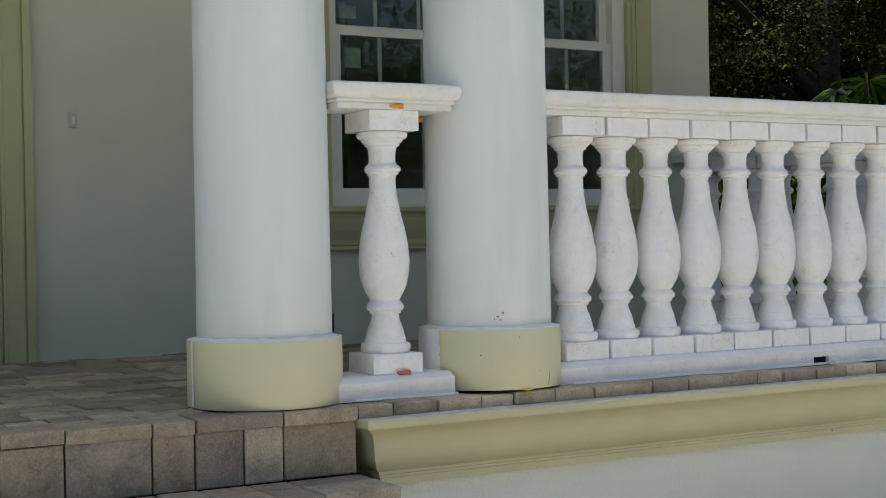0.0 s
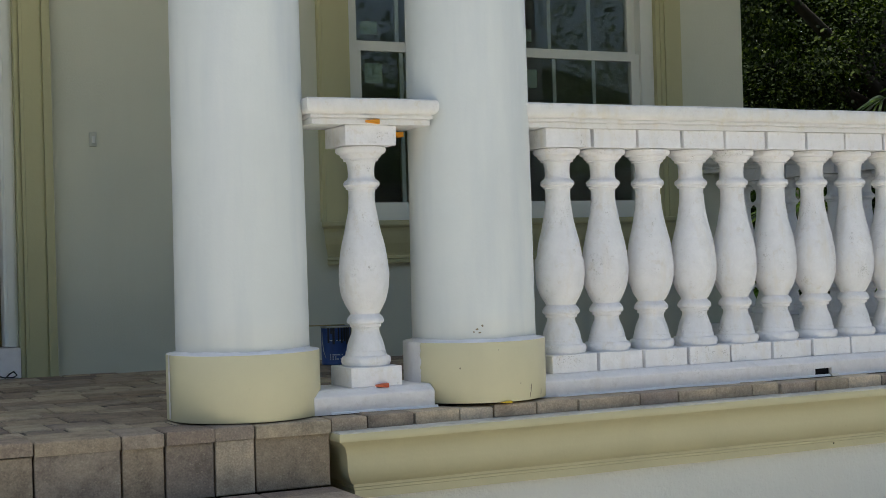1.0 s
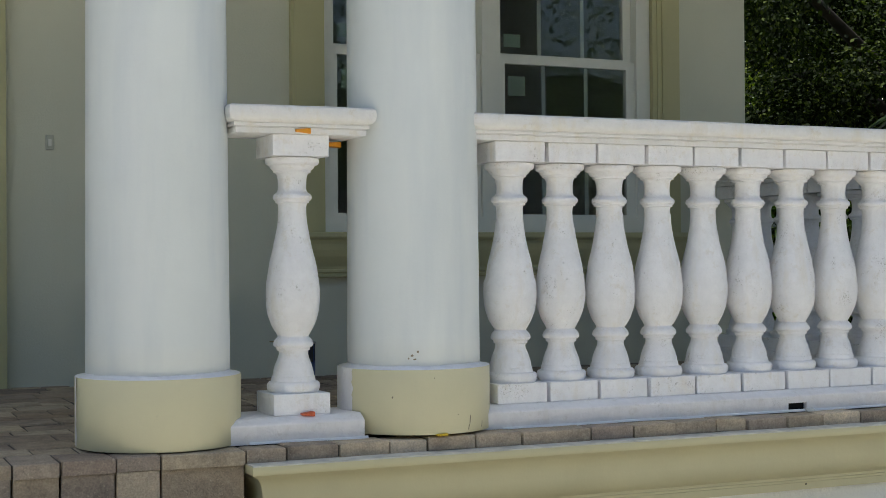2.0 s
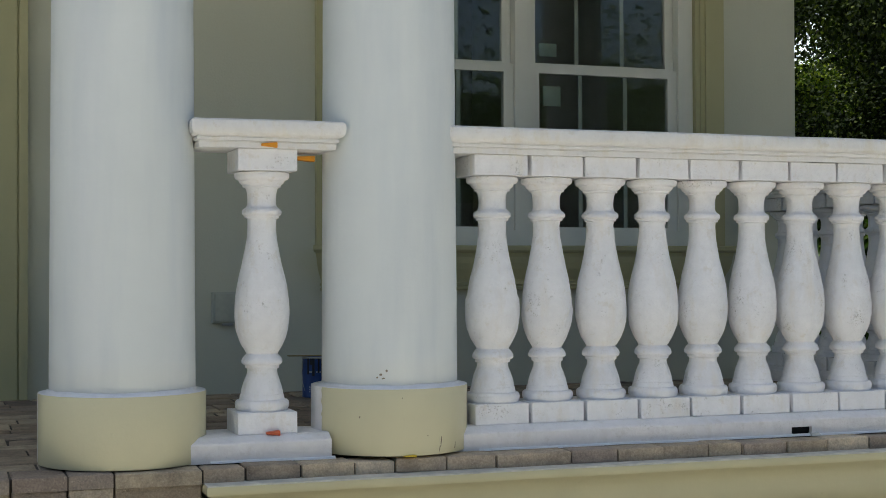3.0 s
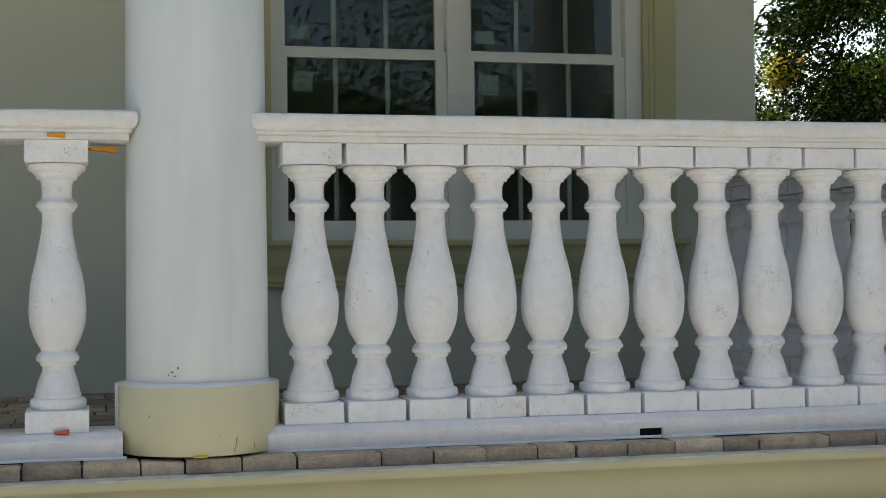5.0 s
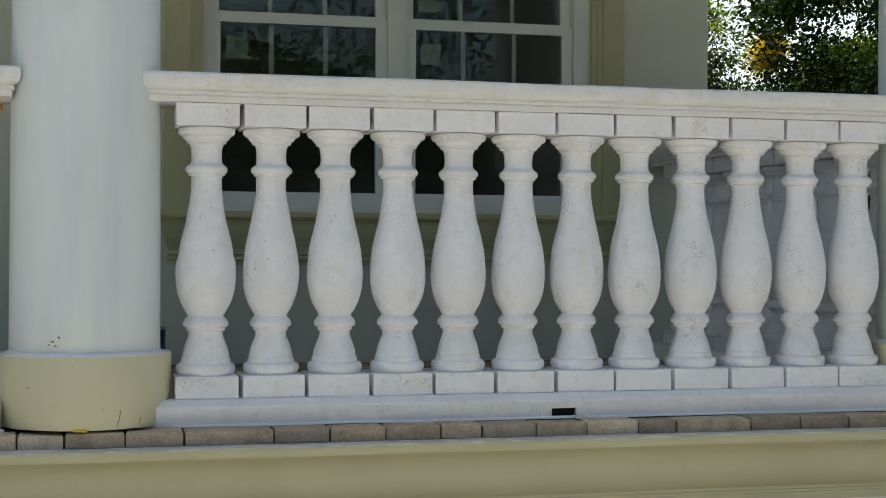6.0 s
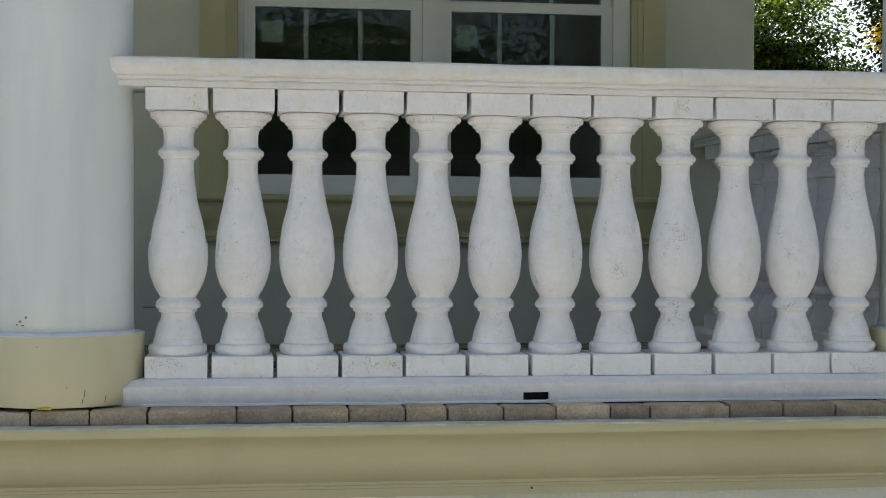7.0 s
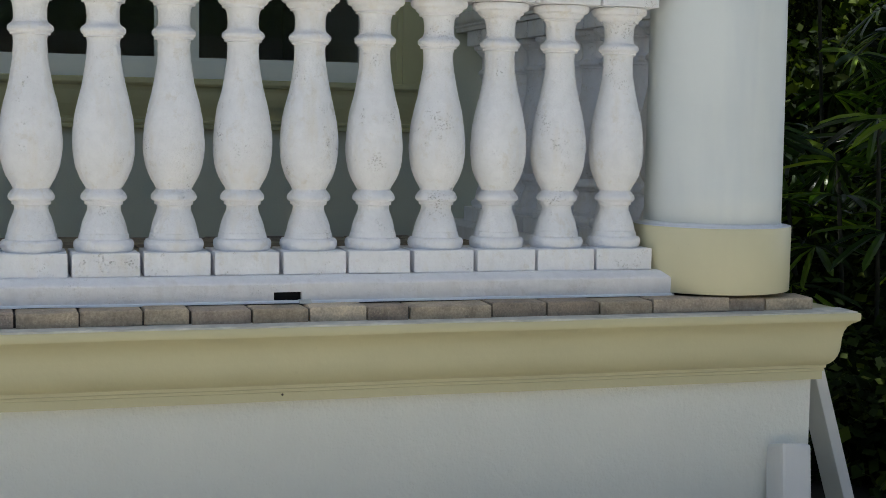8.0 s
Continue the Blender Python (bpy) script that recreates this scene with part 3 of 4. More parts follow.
for nm, b in (("side_wall", (HX1 - T, HX1, WALL_Y + T, HY1, GROUND_Z - 0.1, HZ)), ("side_wall", (HX0, HX0 + T, WALL_Y + T, HY1, GROUND_Z - 0.1, HZ)), ("back_wall", (HX0, HX1, HY1, HY1 + T, GROUND_Z - 0.1, HZ))):
    part(nm, box(*b), STUCCO, house)
part("room_floor", box(HX0 + T, HX1 - T, WALL_Y + T, HY1, -0.1, -0.002), DARK_ROOM, house)
part("room_ceiling", box(HX0 + T, HX1 - T, WALL_Y + T, HY1, 2.6, 2.8), DARK_ROOM, house)
part("room_partition", box(HX0 + T, HX1 - T, 5.4, 5.5, -0.002, 2.6), DARK_ROOM, house)
bm = bmesh.new()
c = [bm.verts.new(v) for v in ((HX0 - 0.5, WALL_Y - 0.4, HZ), (HX1 + 0.35, WALL_Y - 0.4, HZ), (HX1 + 0.35, HY1 + 0.7, HZ), (HX0 - 0.5, HY1 + 0.7, HZ), (-4.0, 5.5, 6.6), (-1.0, 5.5, 6.6))]
for q in ((0, 1, 5, 4), (1, 2, 5), (2, 3, 4, 5), (3, 0, 4), (3, 2, 1, 0)):
    bm.faces.new([c[i] for i in q])
part("roof", bm, ROOF, house, "hipped tile roof")

ceiling = tagged(part("porch_ceiling", box(-2.55, 2.25, -0.22, WALL_Y - 0.002, 2.60, 2.72), SOFFIT, None), "white porch ceiling", "ceiling", kind="structure")
tagged(part("porch_beam", box(-2.55, 2.18, -0.20, 0.20, 2.306, 2.599, 0.01), COLUMN_WHITE, None), "white beam over the porch columns", "beam", kind="structure")

# ---- window ----
window = thing("window_1", "white double window with cream moulded surround", "window", kind="structure")
Y0 = WALL_Y


def trim_strip(x0, x1, z0, z1, outer_left):
    """An upright surround board with a stepped inner edge."""
    bm = bmesh.new()
    w = x1 - x0
    steps = [(0.0, 0.030), (0.10, 0.034), (0.62, 0.034), (0.68, 0.026), (0.80, 0.026), (0.84, 0.020), (1.0, 0.018)]
    for (a, d), (b, _) in zip(steps, steps[1:]):
        xa, xb = (x0 + a * w, x0 + b * w) if outer_left else (x1 - b * w, x1 - a * w)
        add_box(bm, xa, xb, Y0 - d, Y0 + 0.02, z0, z1)
    return bm


part("surround_board", trim_strip(-0.085, 0.055, 0.566, 2.20, True), CREAM_TRIM, window, "cream moulded surround")
part("surround_board", trim_strip(1.585, 1.718, 0.566, 2.20, False), CREAM_TRIM, window, "cream moulded surround")
part("surround_head", box(-0.085, 1.718, Y0 - 0.040, Y0 + 0.02, 2.201, 2.35, 0.006), CREAM_TRIM, window, "cream surround head")
APRON = [(0.02, 0.566), (-0.092, 0.566), (-0.096, 0.562), (-0.096, 0.548), (-0.090, 0.540), (-0.076, 0.536), (-0.070, 0.520), (-0.066, 0.495), (-0.058, 0.470), (-0.046, 0.448),
         (-0.036, 0.430), (-0.034, 0.420), (-0.042, 0.417), (-0.044, 0.409), (-0.034, 0.406), (-0.034, 0.402), (-0.041, 0.399), (-0.041, 0.390), (-0.030, 0.386), (0.02, 0.386)]
bm = sweep_x([(Y0 + y, z) for y, z in APRON], -0.045, 1.680, 20, 0.001, 3)
for v in bm.verts:            # returned ends: each member runs out by its own projection
    if v.co.x < -0.04:
        v.co.x -= max(0, Y0 - v.co.y) * 0.75
    elif v.co.x > 1.675:
        v.co.x += max(0, Y0 - v.co.y) * 0.75
part("window_sill", bm, CREAM_TRIM, window, "cream moulded sill and apron")
fr = bmesh.new()
for b in ((0.056, 0.0785, 0.600, 2.05), (1.5165, 1.584, 0.600, 2.05), (0.762, 0.832, 0.632, 2.0495), (0.0785, 1.5165, 0.600, 0.632), (0.0785, 1.5165, 2.012, 2.05)):
    add_box(fr, b[0], b[1], Y0 + 0.004, Y0 + 0.095, b[2], b[3])
add_box(fr, 0.050, 1.590, Y0 - 0.016, Y0 + 0.03, 0.5675, 0.5995)
part("window_frame", fr, VINYL, window, "white window frame")
for x0, x1 in ((0.0785, 0.762), (0.832, 1.5165)):
    for nm, z0, z1, yy, lo, hi, side in (("lower_sash", 0.6325, 1.318, 0.020, 0.048, 0.034, 0.044), ("upper_sash", 1.290, 2.0115, 0.052, 0.034, 0.04, 0.040)):
        if nm == "upper_sash":
            z0 = 1.3185
        s = bmesh.new()
        gz0, gz1, gx0, gx1 = z0 + (0.0 if nm == "lower_sash" else 0.012), z1 - hi, x0 + side, x1 - side
        if nm == "lower_sash":
            gz0 = z0 + 0.012
        add_box(s, x0 + 0.001, gx0, Y0 + yy, Y0 + yy + 0.03, z0, z1)
        add_box(s, gx1, x1 - 0.001, Y0 + yy, Y0 + yy + 0.03, z0, z1)
        add_box(s, gx0, gx1, Y0 + yy, Y0 + yy + 0.03, z0, gz0)
        add_box(s, gx0, gx1, Y0 + yy, Y0 + yy + 0.03, gz1, z1)
        sash = part(nm, s, VINYL, window, "white sash")
        gl = part("pane", box(gx0 - 0.004, gx1 + 0.004, Y0 + yy + 0.014, Y0 + yy + 0.018, gz0 - 0.004, gz1 + 0.004), GLASS, sash, "dark reflecting glass")
        gl.visible_shadow = False
        for f in (0.325, 0.675):
            xm = gx0 + (gx1 - gx0) * f
            part("glazing_bar", box(xm - 0.009, xm + 0.009, Y0 + yy + 0.0195, Y0 + yy + 0.026, gz0, gz1), MUNTIN, sash)
        zs = 1.150 if nm == "lower_sash" else 1.362
        part("sticker", box(gx0 + 0.024, gx0 + 0.104, Y0 + yy + 0.0190, Y0 + yy + 0.0194, zs, zs + (0.083 if nm == "lower_sash" else 0.055)), STICKER, sash, "pale paper glass sticker")

# ---- door ----
door = thing("door_1", "brown panelled front door in a cream surround", "door", kind="structure")
part("door_leaf", box(-2.262, -1.354, Y0 + 0.075, Y0 + 0.12, 0.114, 2.10, 0.002), DOOR_BROWN, door, "brown stained door leaf")
for z0, z1 in ((0.245, 0.74), (0.90, 1.95)):
    for x0, x1 in ((-2.17, -1.86), (-1.76, -1.445)):
        p = bmesh.new()
        for b in ((x0, x1, z0, z0 + 0.03), (x0, x1, z1 - 0.03, z1), (x0, x0 + 0.03, z0 + 0.03, z1 - 0.03), (x1 - 0.03, x1, z0 + 0.03, z1 - 0.03)):
            add_box(p, b[0], b[1], Y0 + 0.062, Y0 + 0.0745, b[2], b[3], 0.004, 1)
        part("door_moulding", p, DOOR_BROWN, door)
p = bmesh.new()
for b in ((-1.352, -1.301, 0.116, 2.15), (-2.319, -2.264, 0.116, 2.15)):
    add_box(p, b[0], b[1], Y0 + 0.012, Y0 + 0.14, b[2], b[3], 0.003, 1)
    add_box(p, b[0] + 0.012, b[1] - 0.012, Y0 + 0.004, Y0 + 0.0115, b[2], b[3])
part("door_jamb", p, VINYL, door, "white door jamb")
part("threshold", box(-2.32, -1.302, Y0 - 0.03, Y0 + 0.16, 0.0, 0.113, 0.004), WHITE_CURB, door, "white raised threshold")
bm = bmesh.new()
for a, b, d in ((-1.3005, -1.288, 0.026), (-1.288, -1.282, 0.018), (-1.282, -1.270, 0.030), (-1.270, -1.205, 0.034), (-1.205, -1.198, 0.026), (-1.198, -1.168, 0.040)):
    add_box(bm, a, b, Y0 - d, Y0 + 0.02, 0.0, 2.30)
part("surround_board", bm, CREAM_TRIM, door, "cream moulded door surround")
bm = bmesh.new()
for a, b, d in ((-2.35, -2.33, 0.026), (-2.42, -2.35, 0.034), (-2.455, -2.42, 0.040)):
    add_box(bm, a, b, Y0 - d, Y0 + 0.02, 0.0, 2.30)
part("surround_board", bm, CREAM_TRIM, door, "cream moulded door surround")

# ---- wall fittings ----
BELL_GREY = plain("grey_bell_plastic", (0.56, 0.58, 0.49), 0.4, 0, 0.1, 60, 0.05)
bell = thing("door_bell", "small white door bell button on the stucco wall", "door bell", at=(-1.010, WALL_Y, 0.895))
part("plate", box(-0.015, 0.015, -0.012, 0.0, -0.028, 0.028, 0.005), BELL_GREY, bell)
part("button", box(-0.006, 0.006, -0.017, -0.0125, -0.015, 0.012, 0.002), VINYL, bell)
outlet = thing("outlet_cover", "grey painted outdoor outlet cover on the stucco wall", "outlet cover", at=(-0.445, WALL_Y, 0.325))
part("back_box", box(-0.048, 0.048, -0.020, 0.0, -0.058, 0.062, 0.004), BELL_GREY, outlet)
part("lid", box(-0.040, 0.044, -0.030, -0.0205, -0.052, 0.056, 0.005), BELL_GREY, outlet)
part("latch", box(-0.012, 0.030, -0.034, -0.0205, -0.066, -0.058, 0.002), TIN, outlet, "small grey metal latch")

# ---- paint can ----
can = thing("paint_can", "blue paint can with dark drips beside the house wall", "paint can", at=(-0.150, 1.60, 0.002))
can.scale = (0.72, 0.72, 0.92)
part("body", lathe([(0.080, 0.0), (0.0825, 0.002), (0.081, 0.006), (0.081, 0.150), (0.0825, 0.154), (0.0825, 0.160), (0.074, 0.160), (0.073, 0.150)], 40), CAN_BLUE, can)
part("rim", lathe([(0.0828, 0.154), (0.0845, 0.157), (0.0845, 0.161), (0.080, 0.163), (0.072, 0.161)], 40, 0, 0, False), TIN, can, "paint-crusted tin rim")
for k in range(9):
    a = radians(215 + 13 * k + rnd.uniform(-4, 4))
    w, L = rnd.uniform(0.003, 0.007), rnd.uniform(0.02, 0.075)
    bm = box(-w, w, -0.0835, -0.0815, 0.156 - L, 0.157)
    bmesh.ops.rotate(bm, verts=bm.verts[:], cent=(0, 0, 0), matrix=Matrix.Rotation(a - radians(270), 3, "Z"))
    part("drip", bm, DARK_DRIP, can, "dark dried paint drip")
for z, w in ((0.040, 0.05), (0.031, 0.03), (0.022, 0.055), (0.100, 0.06)):
    bm = bmesh.new()
    for k in range(int(w * 200)):
        a = radians(225 + k * 5)
        if rnd.random() < 0.8:
            add_box(bm, -0.0028, 0.0028, -0.0822, -0.0812, z, z + 0.005)
            bmesh.ops.rotate(bm, verts=bm.verts[-8:], cent=(0, 0, 0), matrix=Matrix.Rotation(a - radians(270), 3, "Z"))
    part("label_print", bm, CAN_TEXT, can, "pale bars of label print")
bm = tube([(-0.081, 0, 0.135), (-0.092, -0.03, 0.10), (-0.094, -0.05, 0.06), (-0.085, -0.06, 0.03)], 0.0018, 6)
part("handle", bm, TIN, can, "thin wire handle")
stick = tagged(part("stir_stick", box(-0.075, 0.075, -0.012, 0.012, -0.002, 0.002, 0.001), WOOD_STICK, None), "yellow paint-crusted stir stick lying on the can", "stir stick")
stick.matrix_basis = pose(-0.195, 1.585, 0.1545, 0, 1, 8)

cable = tagged(part("loose_cable", tube([(-1.40, 1.85, 0.03), (-1.385, 1.84, 0.012), (-1.365, 1.84, 0.006), (-1.35, 1.83, 0.022), (-1.335, 1.84, 0.028), (-1.322, 1.85, 0.014), (-1.335, 1.845, 0.006), (-1.36, 1.83, 0.008)], 0.003, 6), CABLE, None), "loose black cable end on the porch floor", "cable")

# ---- plastic shims ----
for nm, mt, lab, cx, cy, cz, dims, rz in (
        ("plastic_shim", ORANGE, "orange plastic shim under the short handrail", -0.700, -0.079, 0.7745, (0.020, 0.014, 0.007), 4),
        ("plastic_shim", RED, "red plastic shim under the single baluster", -0.690, -0.080, 0.0655, (0.017, 0.012, 0.006), -4),
        ("plastic_shim", ORANGE, "orange wedge shim sticking out under the short handrail", -0.590, 0.030, 0.752, (0.034, 0.012, 0.0075), 20),
        ("plastic_shim", YELLOW, "yellow plastic shim under the column plinth", -0.372, -0.190, 0.0075, (0.016, 0.010, 0.003), 2)):
    ob = tagged(part(nm, box(-dims[0], dims[0], -dims[1], dims[1], -dims[2], dims[2], 0.0015, 1), mt, None), lab, "shim", "plastic shims")
    bmw = ob.data
    for v in bmw.vertices:
        if v.co.x < 0:
            v.co.z *= 0.45
    ob.matrix_basis = pose(cx, cy, cz, 0, 0, rz)

# ---- boards leaning by the corner ----
b1 = tagged(part("leaning_board", box(-0.016, 0.016, -0.05, 0.05, 0, 0.50, 0.004), BOARD, None), "white painted board leaning against the porch corner", "board")
b1.matrix_basis = pose(2.375, -0.02, GROUND_Z, 0, -17, 0)
b2 = tagged(part("short_post", box(-0.042, 0.042, -0.042, 0.042, 0, 0.345, 0.010), BOARD, None), "short white painted post leaning on the porch wall", "post")
b2.matrix_basis = pose(2.045, -0.26, GROUND_Z - 0.02, -13, 5, 0)


# ---- plants ----
def leaf(verts, faces, p, d, up, size, width):
    """A folded leaf blade of two triangles."""
    side = d.cross(up)
    if side.length < 1e-4:
        side = Vector((1, 0, 0))
    side.normalize()
    i = len(verts)
    mid = p + d * size * 0.5
    verts.extend((p, mid + side * width * size, p + d * size, mid - side * width * size))
    faces.extend(((i, i + 1, i + 2), (i, i + 2, i + 3)))


def crown_mesh(name, blobs, count, size, material, seed, width=0.36, shell=0.45, gaps=-0.12, clump=0.0, coarse_over=1e9):
    r = random.Random(seed)
    verts, faces = [], []
    weights = [(b[3] * b[4] * b[5]) ** 0.75 for b in blobs]
    per = 45 if clump else 1
    for _ in range(count // per):
        bx, by, bz, ax, ay, az = r.choices(blobs, weights)[0]
        u = Vector((r.gauss(0, 1), r.gauss(0, 1), r.gauss(0, 1))).normalized()
        k = shell + (1 - shell) * r.random() ** 0.6
        p = Vector((bx + u.x * ax * k, by + u.y * ay * k, bz + u.z * az * k))
        if noise.noise(p * 1.1 + Vector((seed, 0, 0))) < gaps:
            continue
        high = p.z > coarse_over        # far up, fewer and larger leaves
        for _ in range(per // 4 if high else per):            # a twig's worth of leaves round one point
            q = p + Vector((r.gauss(0, 1), r.gauss(0, 1), r.gauss(0, 0.7))) * clump
            d = (u + Vector((r.uniform(-1, 1), r.uniform(-1, 1), r.uniform(-1.2, 0.5)))).normalized()
            leaf(verts, faces, q, d, Vector((r.uniform(-1, 1), r.uniform(-1, 1), 1)), size * r.uniform(0.6, 1.3) * (2.1 if high else 1), width)
    me = bpy.data.meshes.new(name)
    me.from_pydata(verts, [], faces)
    me.materials.append(material)
    return me


def tree(label, x, y, height, spread, leaves, size, material, seed, lean=0.0, trunk=0.16, low=0.35, gaps=-0.12):
    r = random.Random(seed)
    ob = thing("tree", label, "tree", at=(x, y, GROUND_Z))
    top = height * 0.62
    part("trunk", tube([(0, 0, -0.1), (0.05, 0.02, top * 0.35), (lean * 0.5, 0.05, top * 0.7), (lean, 0, top)], trunk, 12, 0.5), BARK, ob)
    blobs = []
    for k in range(9):
        a = 2 * math.pi * k / 9 + r.uniform(-0.3, 0.3)
        z0 = height * r.uniform(low, 0.6)
        end = Vector((math.cos(a) * spread * r.uniform(0.45, 0.85) + lean, math.sin(a) * spread * r.uniform(0.45, 0.85), height * r.uniform(low + 0.1, 0.95)))
        st = Vector((lean * z0 / top, 0, min(z0, top)))
        part("limb", tube([st, st.lerp(end, 0.4) + Vector((0, 0, 0.15)), st.lerp(end, 0.75) + Vector((r.uniform(-.1, .1), r.uniform(-.1, .1), 0.2)), end], trunk * 0.38, 7, 0.25), BARK, ob)
        blobs.append((end.x, end.y, end.z, spread * r.uniform(0.3, 0.5), spread * r.uniform(0.3, 0.5), height * r.uniform(0.10, 0.17)))
        mid = st.lerp(end, 0.6)
        blobs.append((mid.x, mid.y, mid.z + 0.1, spread * 0.3, spread * 0.3, height * 0.1))
    part("crown", crown_mesh("crown", blobs, leaves, size, material, seed, clump=0.06 + size, gaps=gaps, coarse_over=4.3), material, ob)
    return ob


tree("large dark broadleaf tree with low spreading limbs", 7.9, 7.0, 7.0, 3.1, 300000, 0.044, LEAF_SHADED, 5, 0.2, 0.24, 0.2, -0.10)
tree("dark broadleaf tree behind the house corner", 11.5, 10.5, 8.0, 3.8, 210000, 0.07, LEAF_SHADED, 8, -0.2, 0.22, 0.15)
# out of view: this crown is added to block sun and eastern sky
tree("unseen tree added to shade the palms and the right of the porch", 6.0, 0.6, 6.6, 3.4, 100000, 0.11, LEAF_SHADED, 17, -0.6, 0.17, 0.42, -0.25)
tree("leafy green tree with sunlit crown", 8.4, 9.8, 4.6, 1.5, 90000, 0.042, LEAF_MID, 13, 0.1, 0.08, 0.3)


# a glowing sheet far beyond the garden, added so the low sky burns out white
def white_sky_material():
    m = Mat("glowing_white_sky")
    em = m.add("ShaderNodeEmission")
    m.link(m.ramp(m.noise(m.coords(), 0.012, 4, 0.6), ((0.3, (0.86, 0.92, 1.0)), (0.65, (1.0, 1.0, 1.0)))), em.inputs["Color"])
    em.inputs["Strength"].default_value = 1.5
    m.link(em.outputs[0], m.out.inputs["Surface"])
    return m.m


bm = bmesh.new()
ring = [[bm.verts.new((600 * math.sin(radians(a)), 600 * math.cos(radians(a)), z)) for z in (-6, 60, 130, 210 + 30 * math.sin(a * 0.31))] for a in range(-20, 101, 6)]
for r0, r1 in zip(ring, ring[1:]):
    for k in range(3):
        bm.faces.new((r0[k], r1[k], r1[k + 1], r0[k + 1]))
tagged(part("backdrop", bm, white_sky_material(), None), "glowing sheet standing in for the overexposed white sky", "sky", kind="structure")


def shrub(label, x, y, blobs, leaves, size, material, seed, width=0.36):
    ob = thing("shrub", label, "shrub", at=(x, y, GROUND_Z))
    part("crown", crown_mesh("crown", blobs, leaves, size, material, seed, width, 0.3, -0.3, clump=0.03 + size), material, ob)
    r = random.Random(seed)
    for k in range(4):
        b = r.choice(blobs)
        part("stem", tube([(r.uniform(-.1, .1), r.uniform(-.1, .1), -0.05), (b[0] * 0.4, b[1] * 0.4, b[2] * 0.5), (b[0], b[1], b[2])], 0.018, 6, 0.5), BARK, ob)
    return ob


shrub("dense green garden shrub", 4.4, 7.5, [(0, 0, 0.9, 0.9, 0.8, 0.9), (0.7, 0.2, 1.6, 0.7, 0.6, 0.8), (-0.5, 0.3, 1.5, 0.6, 0.6, 0.7), (0.3, 0.1, 2.2, 0.5, 0.5, 0.5), (0.1, 0, 2.75, 0.6, 0.6, 0.45), (-0.5, 0.2, 2.5, 0.5, 0.5, 0.45)], 130000, 0.036, LEAF_MID, 21)
shrub("dense green garden shrub", 6.0, 8.2, [(0, 0, 1.0, 0.9, 0.8, 1.0), (0.6, 0, 1.9, 0.7, 0.7, 0.8), (-0.6, 0.1, 1.8, 0.6, 0.6, 0.8), (0.4, 0, 2.55, 0.6, 0.5, 0.5)], 120000, 0.036, LEAF_MID, 22)
shrub("dark green hedge shrub", 3.6, 5.4, [(0, 0, 0.7, 0.6, 0.9, 0.7), (0.5, 0.4, 1.0, 0.6, 0.6, 0.6)], 16000, 0.05, LEAF_SHADED, 23)
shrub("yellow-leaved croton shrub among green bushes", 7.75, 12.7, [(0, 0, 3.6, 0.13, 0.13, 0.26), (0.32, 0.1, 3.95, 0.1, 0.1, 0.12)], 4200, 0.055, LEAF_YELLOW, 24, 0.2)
shrub("tall dark hedge shrub behind the green bushes", 7.0, 11.2, [(0, 0, 1.2, 1.3, 0.7, 1.3), (-1.5, 0.2, 1.1, 1.2, 0.7, 1.2), (1.5, 0, 1.0, 1.2, 0.7, 1.0), (-0.8, 0, 2.2, 0.8, 0.5, 0.6), (0.3, 0, 2.7, 1.0, 0.5, 0.6), (-1.4, 0, 2.5, 0.9, 0.5, 0.6), (1.6, 0, 2.6, 1.0, 0.5, 0.7)], 120000, 0.048, LEAF_SHADED, 28)
shrub("dark green hedge shrub", 9.0, 9.0, [(0, 0, 0.9, 1.6, 0.9, 0.9), (1.2, 0.4, 1.4, 1.2, 0.8, 0.8), (-1.3, 0, 1.3, 1.0, 0.8, 0.8)], 12000, 0.09, LEAF_SHADED, 25)


